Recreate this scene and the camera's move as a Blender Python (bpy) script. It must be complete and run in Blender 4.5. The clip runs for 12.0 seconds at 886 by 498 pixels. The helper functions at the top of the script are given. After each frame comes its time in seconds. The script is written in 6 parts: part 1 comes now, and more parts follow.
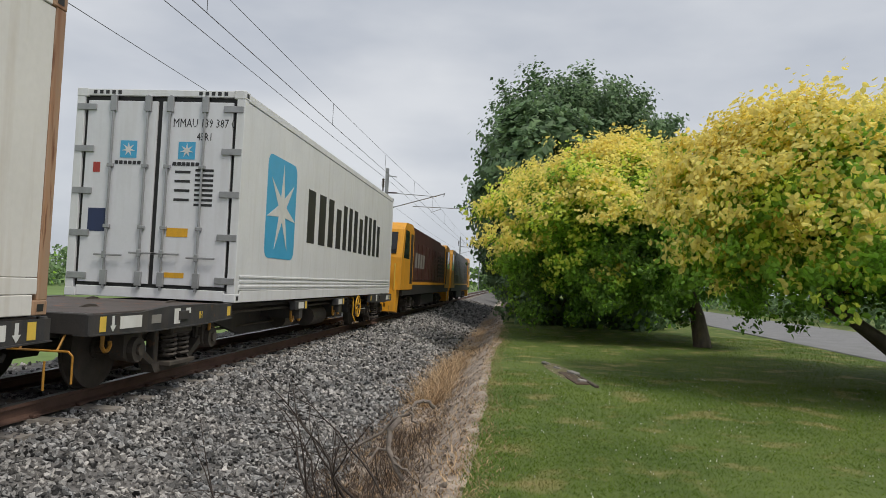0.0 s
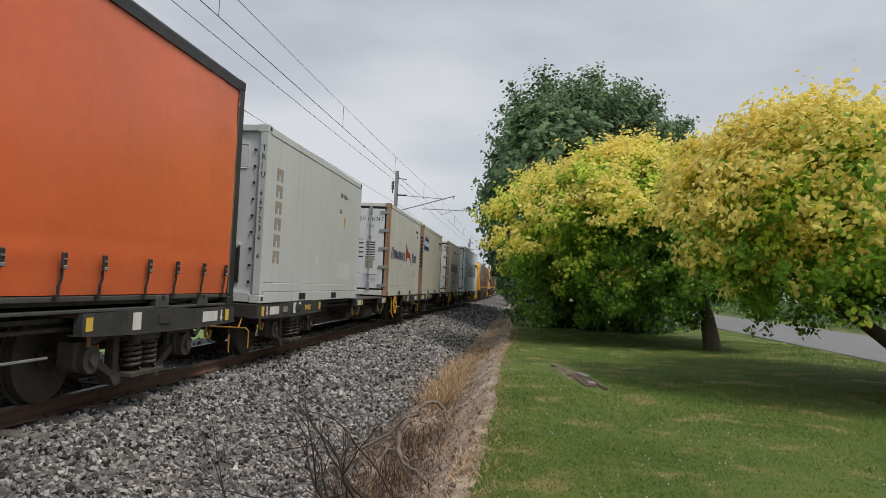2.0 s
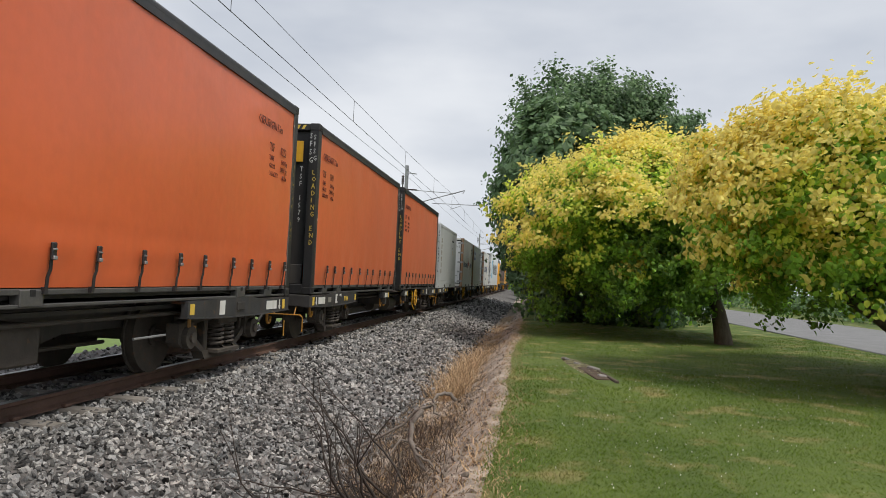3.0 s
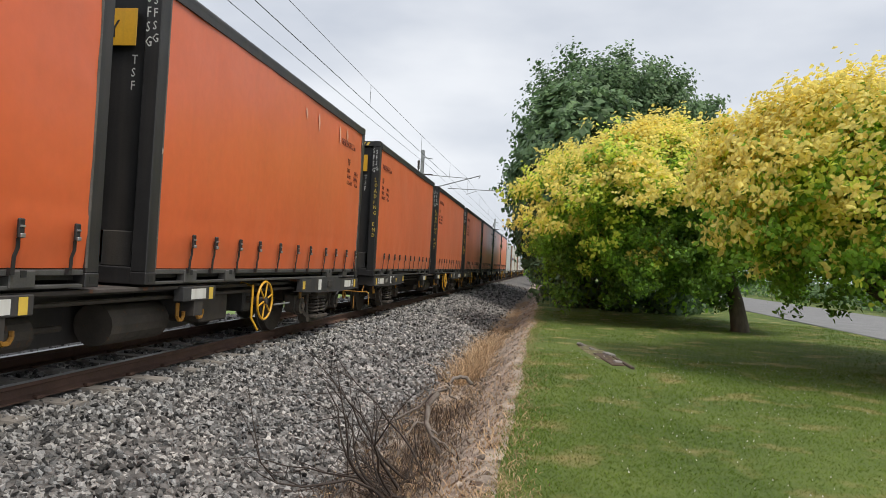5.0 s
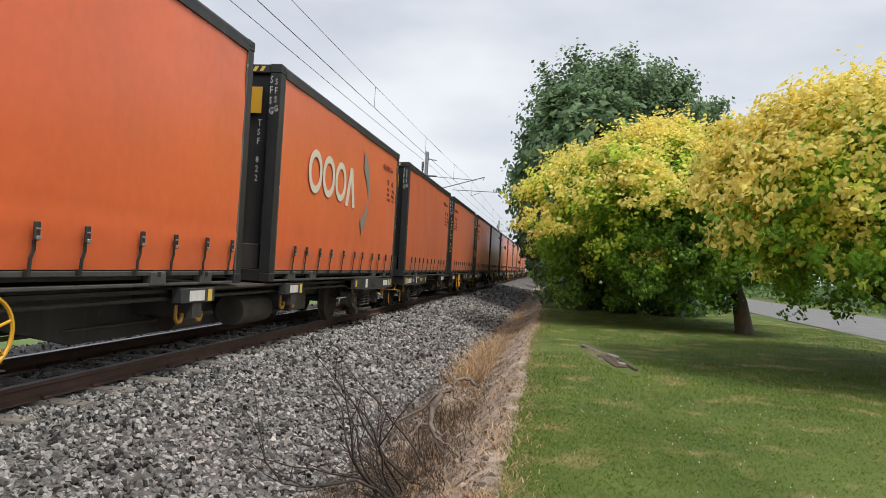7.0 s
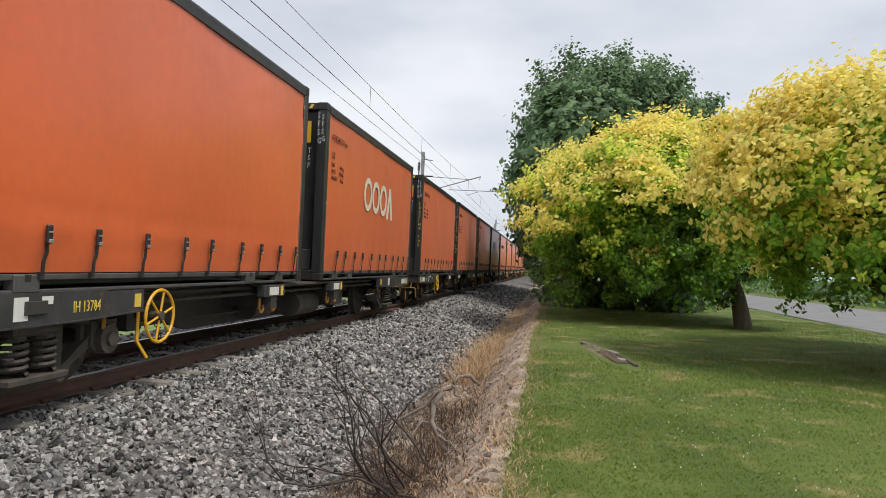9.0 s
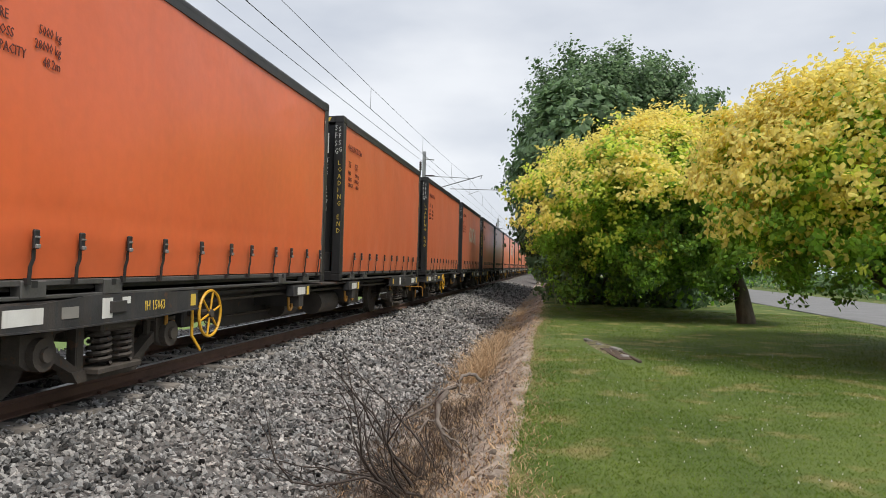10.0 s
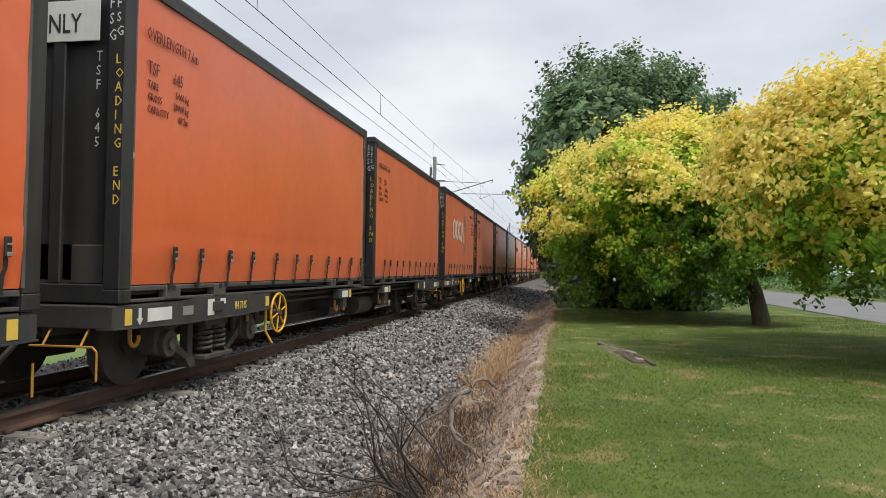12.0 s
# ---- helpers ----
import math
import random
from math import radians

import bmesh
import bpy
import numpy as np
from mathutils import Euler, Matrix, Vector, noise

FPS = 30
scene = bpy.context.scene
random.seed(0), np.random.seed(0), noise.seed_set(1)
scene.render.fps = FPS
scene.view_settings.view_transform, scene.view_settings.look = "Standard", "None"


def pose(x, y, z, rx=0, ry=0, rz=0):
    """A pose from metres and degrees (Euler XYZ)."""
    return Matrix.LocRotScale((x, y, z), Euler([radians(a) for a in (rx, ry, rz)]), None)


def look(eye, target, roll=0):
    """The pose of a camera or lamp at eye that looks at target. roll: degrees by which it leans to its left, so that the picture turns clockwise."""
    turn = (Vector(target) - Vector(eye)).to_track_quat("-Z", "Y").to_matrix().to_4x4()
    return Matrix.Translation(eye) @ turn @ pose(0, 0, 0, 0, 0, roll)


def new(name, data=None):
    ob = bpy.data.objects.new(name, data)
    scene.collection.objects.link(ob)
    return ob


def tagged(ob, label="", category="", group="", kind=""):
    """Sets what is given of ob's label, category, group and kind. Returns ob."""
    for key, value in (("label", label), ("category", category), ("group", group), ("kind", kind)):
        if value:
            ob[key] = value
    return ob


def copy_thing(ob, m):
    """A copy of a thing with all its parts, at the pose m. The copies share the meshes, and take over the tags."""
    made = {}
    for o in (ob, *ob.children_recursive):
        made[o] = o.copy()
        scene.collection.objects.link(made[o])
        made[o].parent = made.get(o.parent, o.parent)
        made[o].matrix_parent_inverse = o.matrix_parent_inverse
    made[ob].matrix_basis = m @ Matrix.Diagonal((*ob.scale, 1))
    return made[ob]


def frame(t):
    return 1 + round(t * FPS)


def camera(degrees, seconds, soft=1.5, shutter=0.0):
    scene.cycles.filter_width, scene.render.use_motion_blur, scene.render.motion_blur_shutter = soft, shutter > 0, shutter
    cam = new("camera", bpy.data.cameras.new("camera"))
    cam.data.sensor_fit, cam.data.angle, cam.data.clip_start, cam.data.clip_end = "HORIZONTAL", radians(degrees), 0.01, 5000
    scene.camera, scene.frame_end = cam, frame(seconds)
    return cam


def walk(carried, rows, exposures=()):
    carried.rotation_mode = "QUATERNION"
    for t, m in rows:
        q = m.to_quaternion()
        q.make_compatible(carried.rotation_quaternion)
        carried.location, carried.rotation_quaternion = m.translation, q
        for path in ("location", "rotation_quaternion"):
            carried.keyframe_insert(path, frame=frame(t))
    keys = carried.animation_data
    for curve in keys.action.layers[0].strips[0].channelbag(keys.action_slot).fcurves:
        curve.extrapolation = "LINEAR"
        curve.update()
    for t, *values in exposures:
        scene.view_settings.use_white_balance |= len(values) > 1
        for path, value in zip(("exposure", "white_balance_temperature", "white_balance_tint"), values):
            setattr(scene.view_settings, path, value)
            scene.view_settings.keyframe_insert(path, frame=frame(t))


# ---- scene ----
cam = camera(63.45, 12.0, soft=0.8)
walk(cam, [
    (0, pose(0.000, 0.000, 1.400, 92.67, -2.52, 5.57)),
    (0.5, pose(0.000, 0.003, 1.400, 92.70, -2.52, 5.66)),
    (1, pose(0.000, 0.007, 1.401, 92.96, -2.63, 5.91)),
    (1.5, pose(0.013, -0.014, 1.396, 93.12, -2.61, 6.12)),
    (2, pose(0.007, -0.035, 1.389, 92.84, -2.64, 6.33)),
    (2.5, pose(0.005, -0.042, 1.383, 92.47, -2.73, 6.71)),
    (3, pose(-0.014, -0.070, 1.366, 92.39, -2.67, 7.09)),
    (5, pose(-0.032, -0.085, 1.355, 91.15, -3.14, 8.27)),
    (5.5, pose(-0.031, -0.112, 1.359, 90.91, -3.58, 9.15)),
    (6, pose(-0.027, -0.118, 1.358, 90.89, -3.67, 9.78)),
    (6.5, pose(-0.034, -0.081, 1.358, 90.99, -3.62, 9.43)),
    (7, pose(-0.028, -0.118, 1.361, 91.24, -3.21, 8.59)),
    (9, pose(-0.045, -0.103, 1.331, 91.29, -2.35, 8.38)),
    (9.5, pose(-0.043, -0.129, 1.333, 91.36, -1.95, 8.39)),
    (10, pose(-0.037, -0.153, 1.337, 91.21, -1.49, 8.61)),
    (10.5, pose(-0.048, -0.146, 1.327, 91.21, -1.23, 8.95)),
    (11, pose(-0.050, -0.118, 1.323, 91.31, -1.06, 9.34)),
    (11.5, pose(-0.041, -0.135, 1.334, 91.37, -0.89, 9.59)),
    (12, pose(-0.040, -0.125, 1.332, 91.60, -0.81, 9.55)),
], exposures=[(0, 0.0), (0.5, -0.07), (1.0, -0.04), (1.5, 0.0), (2.0, -0.04), (2.5, 0.1), (3.2, 0.22), (5.0, 0.33), (12.0, 0.35)])

# ---- world, sun ----
world = bpy.data.worlds.new("overcast")
scene.world = world
world.use_nodes = True
wn, wl = world.node_tree.nodes, world.node_tree.links
wn.clear()
w_out = wn.new("ShaderNodeOutputWorld")
w_bg = wn.new("ShaderNodeBackground")
w_sky = wn.new("ShaderNodeTexSky")
w_sky.sky_type, w_sky.sun_disc = "NISHITA", False
w_sky.sun_elevation, w_sky.sun_rotation = radians(61), radians(125)
w_co = wn.new("ShaderNodeTexCoord")
w_map = wn.new("ShaderNodeMapping")
w_map.inputs["Scale"].default_value = (1.3, 1.3, 3.6)
w_noise = wn.new("ShaderNodeTexNoise")
w_noise.inputs["Scale"].default_value, w_noise.inputs["Detail"].default_value = 1.5, 5
w_noise.inputs["Roughness"].default_value = 0.5
w_ramp = wn.new("ShaderNodeValToRGB")
w_ramp.color_ramp.elements[0].position, w_ramp.color_ramp.elements[0].color = 0.37, (4.9, 5.25, 5.9, 1)
w_ramp.color_ramp.elements[1].position, w_ramp.color_ramp.elements[1].color = 0.63, (7.2, 7.4, 7.75, 1)
w_mix = wn.new("ShaderNodeMix")
w_mix.data_type = "RGBA"
w_mix.inputs[0].default_value = 0.93
wl.new(w_co.outputs["Generated"], w_map.inputs[0])
wl.new(w_map.outputs[0], w_noise.inputs["Vector"])
wl.new(w_noise.outputs["Fac"], w_ramp.inputs[0])
wl.new(w_sky.outputs[0], w_mix.inputs[6])
wl.new(w_ramp.outputs[0], w_mix.inputs[7])
wl.new(w_mix.outputs[2], w_bg.inputs[0])
w_bg.inputs[1].default_value = 0.1
wl.new(w_bg.outputs[0], w_out.inputs[0])

sun = new("sun", bpy.data.lights.new("sun", "SUN"))
sun.data.energy, sun.data.angle, sun.data.color = 2.3, radians(16), (1, 0.94, 0.84)
sun.matrix_world = look((4.1, -2.9, 9), (0, 0, 0))


# ---- materials ----
def material(name, base, rough=0.6, metal=0.0, spread=0.25, scale=6.0, bump=0.0, bump_scale=60.0, second=None, island=0.0, obj=0.0, streak=None, fleck=None, fleck_soft=0.05, fleck_at=0.68, spec=0.5, stretch=(1, 1, 1)):
    """Procedural surface: broad stains, fine grain, optional streaks and flecks of another colour."""
    m = bpy.data.materials.new(name)
    m.use_nodes = True
    n, l = m.node_tree.nodes, m.node_tree.links
    b = n["Principled BSDF"]
    b.inputs["Roughness"].default_value, b.inputs["Metallic"].default_value = rough, metal
    b.inputs["Specular IOR Level"].default_value = spec
    co = n.new("ShaderNodeTexCoord")
    mp = n.new("ShaderNodeMapping")
    mp.inputs["Scale"].default_value = stretch
    l.new(co.outputs["Object"], mp.inputs[0])

    def tex(s, detail=4, vec=None):
        t = n.new("ShaderNodeTexNoise")
        t.inputs["Scale"].default_value, t.inputs["Detail"].default_value = s, detail
        l.new((vec or mp).outputs[0], t.inputs["Vector"])
        return t

    def mix(fac, a, c, kind="MIX"):
        x = n.new("ShaderNodeMix")
        x.data_type, x.blend_type = "RGBA", kind
        for sock, v in ((x.inputs[0], fac), (x.inputs[6], a), (x.inputs[7], c)):
            if hasattr(v, "links"):
                l.new(v, sock)
            else:
                sock.default_value = v if isinstance(v, float) else (*v, 1)
        return x.outputs[2]

    def ramp(sock, lo, hi):
        r = n.new("ShaderNodeMapRange")
        r.inputs["From Min"].default_value, r.inputs["From Max"].default_value = lo, hi
        l.new(sock, r.inputs["Value"])
        return r.outputs["Result"]

    dark = tuple(c * (1 - spread) for c in base)
    light = tuple(min(1, c * (1 + spread)) for c in (second or base))
    col = mix(ramp(tex(scale).outputs["Fac"], 0.32, 0.68), dark, light)
    fine = tex(scale * 14, 3)
    col = mix(0.35, col, mix(ramp(fine.outputs["Fac"], 0.3, 0.7), tuple(c * (1 - spread) for c in base), light))
    if streak:
        ms = n.new("ShaderNodeMapping")
        ms.inputs["Scale"].default_value = (5, 5, 0.35)
        l.new(co.outputs["Object"], ms.inputs[0])
        s = tex(1.6, 5, ms)
        k = n.new("ShaderNodeMath")
        k.operation = "MULTIPLY"
        k.inputs[1].default_value = streak[1]
        l.new(ramp(s.outputs["Fac"], 0.5, 0.78), k.inputs[0])
        col = mix(k.outputs[0], col, streak[0])
    if fleck:
        f = tex(scale * 2.5, 6)
        col = mix(ramp(f.outputs["Fac"], fleck_at, fleck_at + fleck_soft), col, fleck)
    if island or obj:
        g = n.new("ShaderNodeNewGeometry") if island else n.new("ShaderNodeObjectInfo")
        sock = g.outputs["Random Per Island"] if island else g.outputs["Random"]
        r = n.new("ShaderNodeMapRange")
        a = island or obj
        r.inputs["To Min"].default_value, r.inputs["To Max"].default_value = 1 - a, 1 + a
        l.new(sock, r.inputs["Value"])
        cc = n.new("ShaderNodeCombineXYZ")
        for i in range(3):
            l.new(r.outputs["Result"], cc.inputs[i])
        col = mix(1.0, col, cc.outputs[0], "MULTIPLY")
    l.new(col, b.inputs["Base Color"])
    if bump:
        bp = n.new("ShaderNodeBump")
        bp.inputs["Strength"].default_value, bp.inputs["Distance"].default_value = bump, 0.02
        l.new(tex(bump_scale, 4).outputs["Fac"], bp.inputs["Height"])
        l.new(bp.outputs[0], b.inputs["Normal"])
    return m


def leaf_material(name, base, island=0.35, through_light=0.35, **more):
    m = material(name, base, **{**dict(rough=0.55, spread=0.12, scale=0.7, island=island, spec=0.3), **more})
    n, l = m.node_tree.nodes, m.node_tree.links
    b = n["Principled BSDF"]
    tr = n.new("ShaderNodeBsdfTranslucent")
    ms = n.new("ShaderNodeMixShader")
    ms.inputs[0].default_value = through_light
    src = b.inputs["Base Color"].links[0].from_socket
    l.new(src, tr.inputs[0])
    l.new(b.outputs[0], ms.inputs[1])
    l.new(tr.outputs[0], ms.inputs[2])
    l.new(ms.outputs[0], n["Material Output"].inputs[0])
    return m


DIRT = (0.16, 0.12, 0.09)
RUST = (0.2, 0.075, 0.03)
M_WHITE = material("white_paint", (0.68, 0.69, 0.7), 0.45, spread=0.06, scale=1.5, streak=((0.5, 0.48, 0.44), 0.35), bump=0.05, bump_scale=5)
M_CREAM = material("cream_paint", (0.68, 0.665, 0.63), 0.5, spread=0.07, scale=1.2, streak=((0.42, 0.34, 0.24), 0.4), fleck=RUST, fleck_at=0.73, bump=0.06, bump_scale=5)
M_BEIGE = material("beige_paint", (0.61, 0.585, 0.5), 0.5, spread=0.07, scale=1.2, streak=((0.38, 0.31, 0.2), 0.4), fleck=(0.25, 0.16, 0.1), fleck_at=0.74, bump=0.06, bump_scale=5)
M_OFFWHITE = material("aged_white_paint", (0.64, 0.635, 0.6), 0.5, spread=0.06, scale=1.2, streak=((0.45, 0.37, 0.27), 0.4), fleck=(0.2, 0.13, 0.09), fleck_at=0.72, bump=0.06, bump_scale=5)
M_GREYWHITE = material("grey_white_paint", (0.58, 0.6, 0.6), 0.45, spread=0.06, scale=1.0, streak=((0.42, 0.42, 0.41), 0.35), bump=0.05, bump_scale=5)
M_DOOR = material("white_door_paint", (0.66, 0.67, 0.7), 0.45, spread=0.05, scale=1.5, streak=((0.42, 0.4, 0.38), 0.3), bump=0.04, bump_scale=6)
M_RUSTPOST = material("rusted_cream_paint", (0.42, 0.33, 0.24), 0.7, spread=0.25, scale=9, second=(0.33, 0.17, 0.085), streak=((0.22, 0.09, 0.04), 0.85), fleck=(0.16, 0.065, 0.032), fleck_at=0.56, fleck_soft=0.12, bump=0.15, bump_scale=30, stretch=(1, 1, 0.12))
M_ORANGE = material("orange_curtain", (0.68, 0.132, 0.043), 0.32, spread=0.1, scale=0.6, obj=0.07, streak=((0.45, 0.11, 0.045), 0.12), bump=0.35, bump_scale=2.2, spec=0.5)
M_ORANGE.node_tree.nodes["Principled BSDF"].inputs["Sheen Weight"].default_value = 0.16
M_ORANGE.node_tree.nodes["Principled BSDF"].inputs["Sheen Roughness"].default_value = 0.4
M_ORANGE.node_tree.nodes["Principled BSDF"].inputs["Sheen Tint"].default_value = (1, 0.6, 0.4, 1)
M_RAILGREY = material("scuffed_grey_rail", (0.1, 0.098, 0.095), 0.5, 0.3, spread=0.3, scale=4, streak=((0.05, 0.045, 0.04), 0.5))
M_POLE = material("scuffed_pole", (0.11, 0.1, 0.09), 0.5, 0.2, spread=0.4, scale=3, fleck=(0.4, 0.37, 0.33), fleck_at=0.62)
M_BLACK = material("black_steel", (0.022, 0.021, 0.022), 0.5, spread=0.3, scale=3, streak=((0.06, 0.05, 0.045), 0.5), bump=0.05)
M_WAGON = material("dark_wagon_steel", (0.04, 0.037, 0.036), 0.6, spread=0.3, scale=3, streak=((0.085, 0.07, 0.055), 0.5), fleck=(0.11, 0.06, 0.035), fleck_at=0.7, bump=0.08)
M_SIDE = material("grey_wagon_side", (0.038, 0.038, 0.04), 0.62, spread=0.4, scale=3.5, streak=((0.085, 0.066, 0.05), 0.7), fleck=(0.09, 0.05, 0.03), fleck_at=0.66, bump=0.1)
M_DECK = material("worn_deck_steel", (0.075, 0.062, 0.056), 0.75, spread=0.3, scale=2, fleck=(0.16, 0.07, 0.04), fleck_at=0.6, bump=0.15)
M_RUNNING = material("grimy_running_gear", (0.06, 0.05, 0.041), 0.75, spread=0.35, scale=6, fleck=(0.09, 0.055, 0.035), fleck_at=0.62, bump=0.15)
M_WHEELRIM = material("polished_wheel_steel", (0.35, 0.33, 0.31), 0.35, 0.9, spread=0.1)
M_YELLOW = material("yellow_paint", (0.68, 0.36, 0.02), 0.45, spread=0.12, scale=4, streak=(DIRT, 0.3))
M_HOOK = material("grimy_yellow_hook", (0.42, 0.2, 0.025), 0.6, spread=0.3, scale=9, streak=(DIRT, 0.6))
M_LOCOYELLOW = material("engine_yellow_paint", (0.72, 0.33, 0.02), 0.4, spread=0.1, scale=1.5, streak=(DIRT, 0.35))
M_LOCORED = material("engine_maroon_paint", (0.075, 0.026, 0.02), 0.45, spread=0.25, scale=1.5, streak=((0.06, 0.04, 0.03), 0.3))
M_LOCODARK = material("engine_dark_grey_paint", (0.022, 0.02, 0.02), 0.55, spread=0.25, scale=2, streak=((0.07, 0.05, 0.04), 0.3))
M_GLASS = material("dark_window_glass", (0.012, 0.014, 0.016), 0.08, spread=0.1)
M_STEEL = material("galvanised_steel", (0.33, 0.335, 0.34), 0.45, 0.55, spread=0.15, scale=8)
M_RUBBER = material("black_rubber_seal", (0.018, 0.018, 0.018), 0.6, spread=0.2)
M_PLATE = material("white_plate", (0.7, 0.7, 0.67), 0.5, spread=0.08, streak=((0.4, 0.36, 0.3), 0.4))
M_INK = material("black_lettering", (0.02, 0.02, 0.022), 0.5, spread=0.2)
M_INKRED = material("dark_red_lettering", (0.13, 0.03, 0.02), 0.5, spread=0.2)
M_INKWHITE = material("white_lettering", (0.62, 0.62, 0.6), 0.5, spread=0.1)
M_INKYELLOW = material("yellow_lettering", (0.72, 0.5, 0.08), 0.5, spread=0.1)
M_SKYBLUE = material("light_blue_vinyl", (0.06, 0.36, 0.6), 0.4, spread=0.05)
M_NAVY = material("navy_vinyl", (0.018, 0.03, 0.09), 0.4, spread=0.1)
M_ROYAL = material("royal_blue_vinyl", (0.02, 0.04, 0.22), 0.4, spread=0.1)
M_REDVINYL = material("red_vinyl", (0.35, 0.04, 0.03), 0.45, spread=0.1)
M_TAN = material("faded_brown_vinyl", (0.33, 0.29, 0.24), 0.55, spread=0.15)
M_GREYVINYL = material("grey_vinyl", (0.25, 0.24, 0.22), 0.5, spread=0.1)
M_CREAMVINYL = material("cream_vinyl", (0.7, 0.64, 0.52), 0.5, spread=0.06)
M_RAIL = material("rusty_rail_steel", (0.1, 0.055, 0.04), 0.75, spread=0.3, scale=4, bump=0.1)
M_RAILTOP = material("bright_rail_head", (0.34, 0.33, 0.32), 0.38, 1.0, spread=0.1)
M_SLEEPER = material("concrete_sleeper", (0.26, 0.235, 0.21), 0.9, spread=0.2, scale=6, obj=0.2, bump=0.2)
M_STONE = material("ballast_stone", (0.205, 0.215, 0.222), 0.8, spread=0.34, scale=3.2, second=(0.245, 0.23, 0.215), island=0.95, bump=0.5, bump_scale=90)
# bed coloured darker than its stones, for the shade in gaps between them
M_STONEBED = material("shaded_ballast_bed", (0.045, 0.042, 0.04), 0.95, spread=0.5, scale=14, second=(0.14, 0.133, 0.128), bump=1.0, bump_scale=22)
M_SOIL = material("dry_soil", (0.23, 0.185, 0.148), 0.95, spread=0.45, scale=2.6, second=(0.34, 0.285, 0.235), fleck=(0.1, 0.07, 0.05), fleck_at=0.6, bump=1.0, bump_scale=14, island=0.25)
M_PATCH = material("trodden_earth", (0.17, 0.14, 0.085), 0.95, spread=0.4, scale=4, second=(0.2, 0.19, 0.09), fleck=(0.06, 0.05, 0.035), fleck_at=0.56, bump=0.8, bump_scale=18)
M_WORN = material("worn_pale_curtain", (0.72, 0.42, 0.32), 0.55, spread=0.2, scale=5)
M_LAWN = material("mown_lawn", (0.065, 0.125, 0.014), 0.9, spread=0.35, scale=0.6, second=(0.1, 0.135, 0.025), fleck=(0.3, 0.25, 0.1), fleck_soft=0.16, fleck_at=0.55, bump=0.8, bump_scale=70)
M_BLADE = leaf_material("grass_blade", (0.13, 0.235, 0.017), 0.28, 0.4, scale=0.6, spread=0.32, second=(0.135, 0.19, 0.026), fleck=(0.24, 0.22, 0.075), fleck_soft=0.2, fleck_at=0.52)
M_FIELD = material("far_field", (0.13, 0.2, 0.05), 0.9, spread=0.25, scale=0.2, bump=0.4, bump_scale=10)
M_ROAD = material("worn_asphalt", (0.2, 0.2, 0.205), 0.9, spread=0.15, scale=1.2, bump=0.3, bump_scale=90)
M_DRYBLADE = leaf_material("dry_grass_blade", (0.5, 0.355, 0.215), 0.4, 0.25)
M_WEED = material("brown_dead_stem", (0.085, 0.058, 0.04), 0.9, spread=0.3, scale=9, island=0.4)
M_TWIG = material("dark_twig_bark", (0.045, 0.034, 0.028), 0.85, spread=0.3, scale=20)
M_DEADWOOD = material("bleached_dead_wood", (0.2, 0.17, 0.145), 0.85, spread=0.3, scale=14, bump=0.3)
M_BARK = material("grey_brown_bark", (0.1, 0.08, 0.06), 0.9, spread=0.35, scale=8, bump=0.7, bump_scale=24, stretch=(1, 1, 0.25))
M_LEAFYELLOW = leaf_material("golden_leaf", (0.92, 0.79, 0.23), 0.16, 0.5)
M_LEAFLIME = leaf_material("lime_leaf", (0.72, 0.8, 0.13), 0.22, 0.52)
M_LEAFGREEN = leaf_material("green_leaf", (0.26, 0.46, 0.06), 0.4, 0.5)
# deep green, darkened further for the shade in gaps, undersides and right sides
M_LEAFDEEPSHADE = leaf_material("deep_shaded_green_leaf", (0.15, 0.28, 0.052), 0.4, 0.4)
M_LEAFDARK = leaf_material("dark_green_leaf", (0.13, 0.21, 0.1), 0.45, 0.3)
M_LEAFHEDGE = leaf_material("hedge_leaf", (0.16, 0.25, 0.11), 0.4, 0.3)
M_CONCRETE = material("weathered_concrete", (0.3, 0.28, 0.26), 0.9, spread=0.2, scale=4, bump=0.2)
M_CABLE = material("dark_cable", (0.05, 0.05, 0.052), 0.6, spread=0.2)
M_FLOWER = leaf_material("white_clover", (0.75, 0.74, 0.68), 0.15, 0.2)
M_INSULATOR = material("brown_insulator", (0.05, 0.03, 0.025), 0.3, spread=0.2)


# ---- mesh helpers ----
def part(name, bm, mat, parent=None, label=""):
    me = bpy.data.meshes.new(name)
    bm.to_mesh(me)
    bm.free()
    for one in (mat if isinstance(mat, (list, tuple)) else [mat]):
        me.materials.append(one)
    ob = new(name, me)
    if parent:
        ob.parent = parent
    if label:
        ob["label"] = label
    return ob


def raw(name, verts, faces, mats, parent=None, index=None, smooth=False):
    """A mesh from arrays: verts (n, 3), faces (m, 3 or 4)."""
    verts, faces = np.asarray(verts, np.float32), np.asarray(faces, np.int32)
    me = bpy.data.meshes.new(name)
    k = faces.shape[1]
    me.vertices.add(len(verts))
    me.vertices.foreach_set("co", verts.ravel())
    me.loops.add(faces.size)
    me.loops.foreach_set("vertex_index", faces.ravel())
    me.polygons.add(len(faces))
    me.polygons.foreach_set("loop_start", np.arange(0, faces.size, k, dtype=np.int32))
    me.polygons.foreach_set("loop_total", np.full(len(faces), k, np.int32))
    for one in mats:
        me.materials.append(one)
    if index is not None:
        me.polygons.foreach_set("material_index", np.asarray(index, np.int32))
    me.polygons.foreach_set("use_smooth", np.full(len(faces), smooth, bool))
    me.update(calc_edges=True)
    ob = new(name, me)
    if parent:
        ob.parent = parent
    return ob


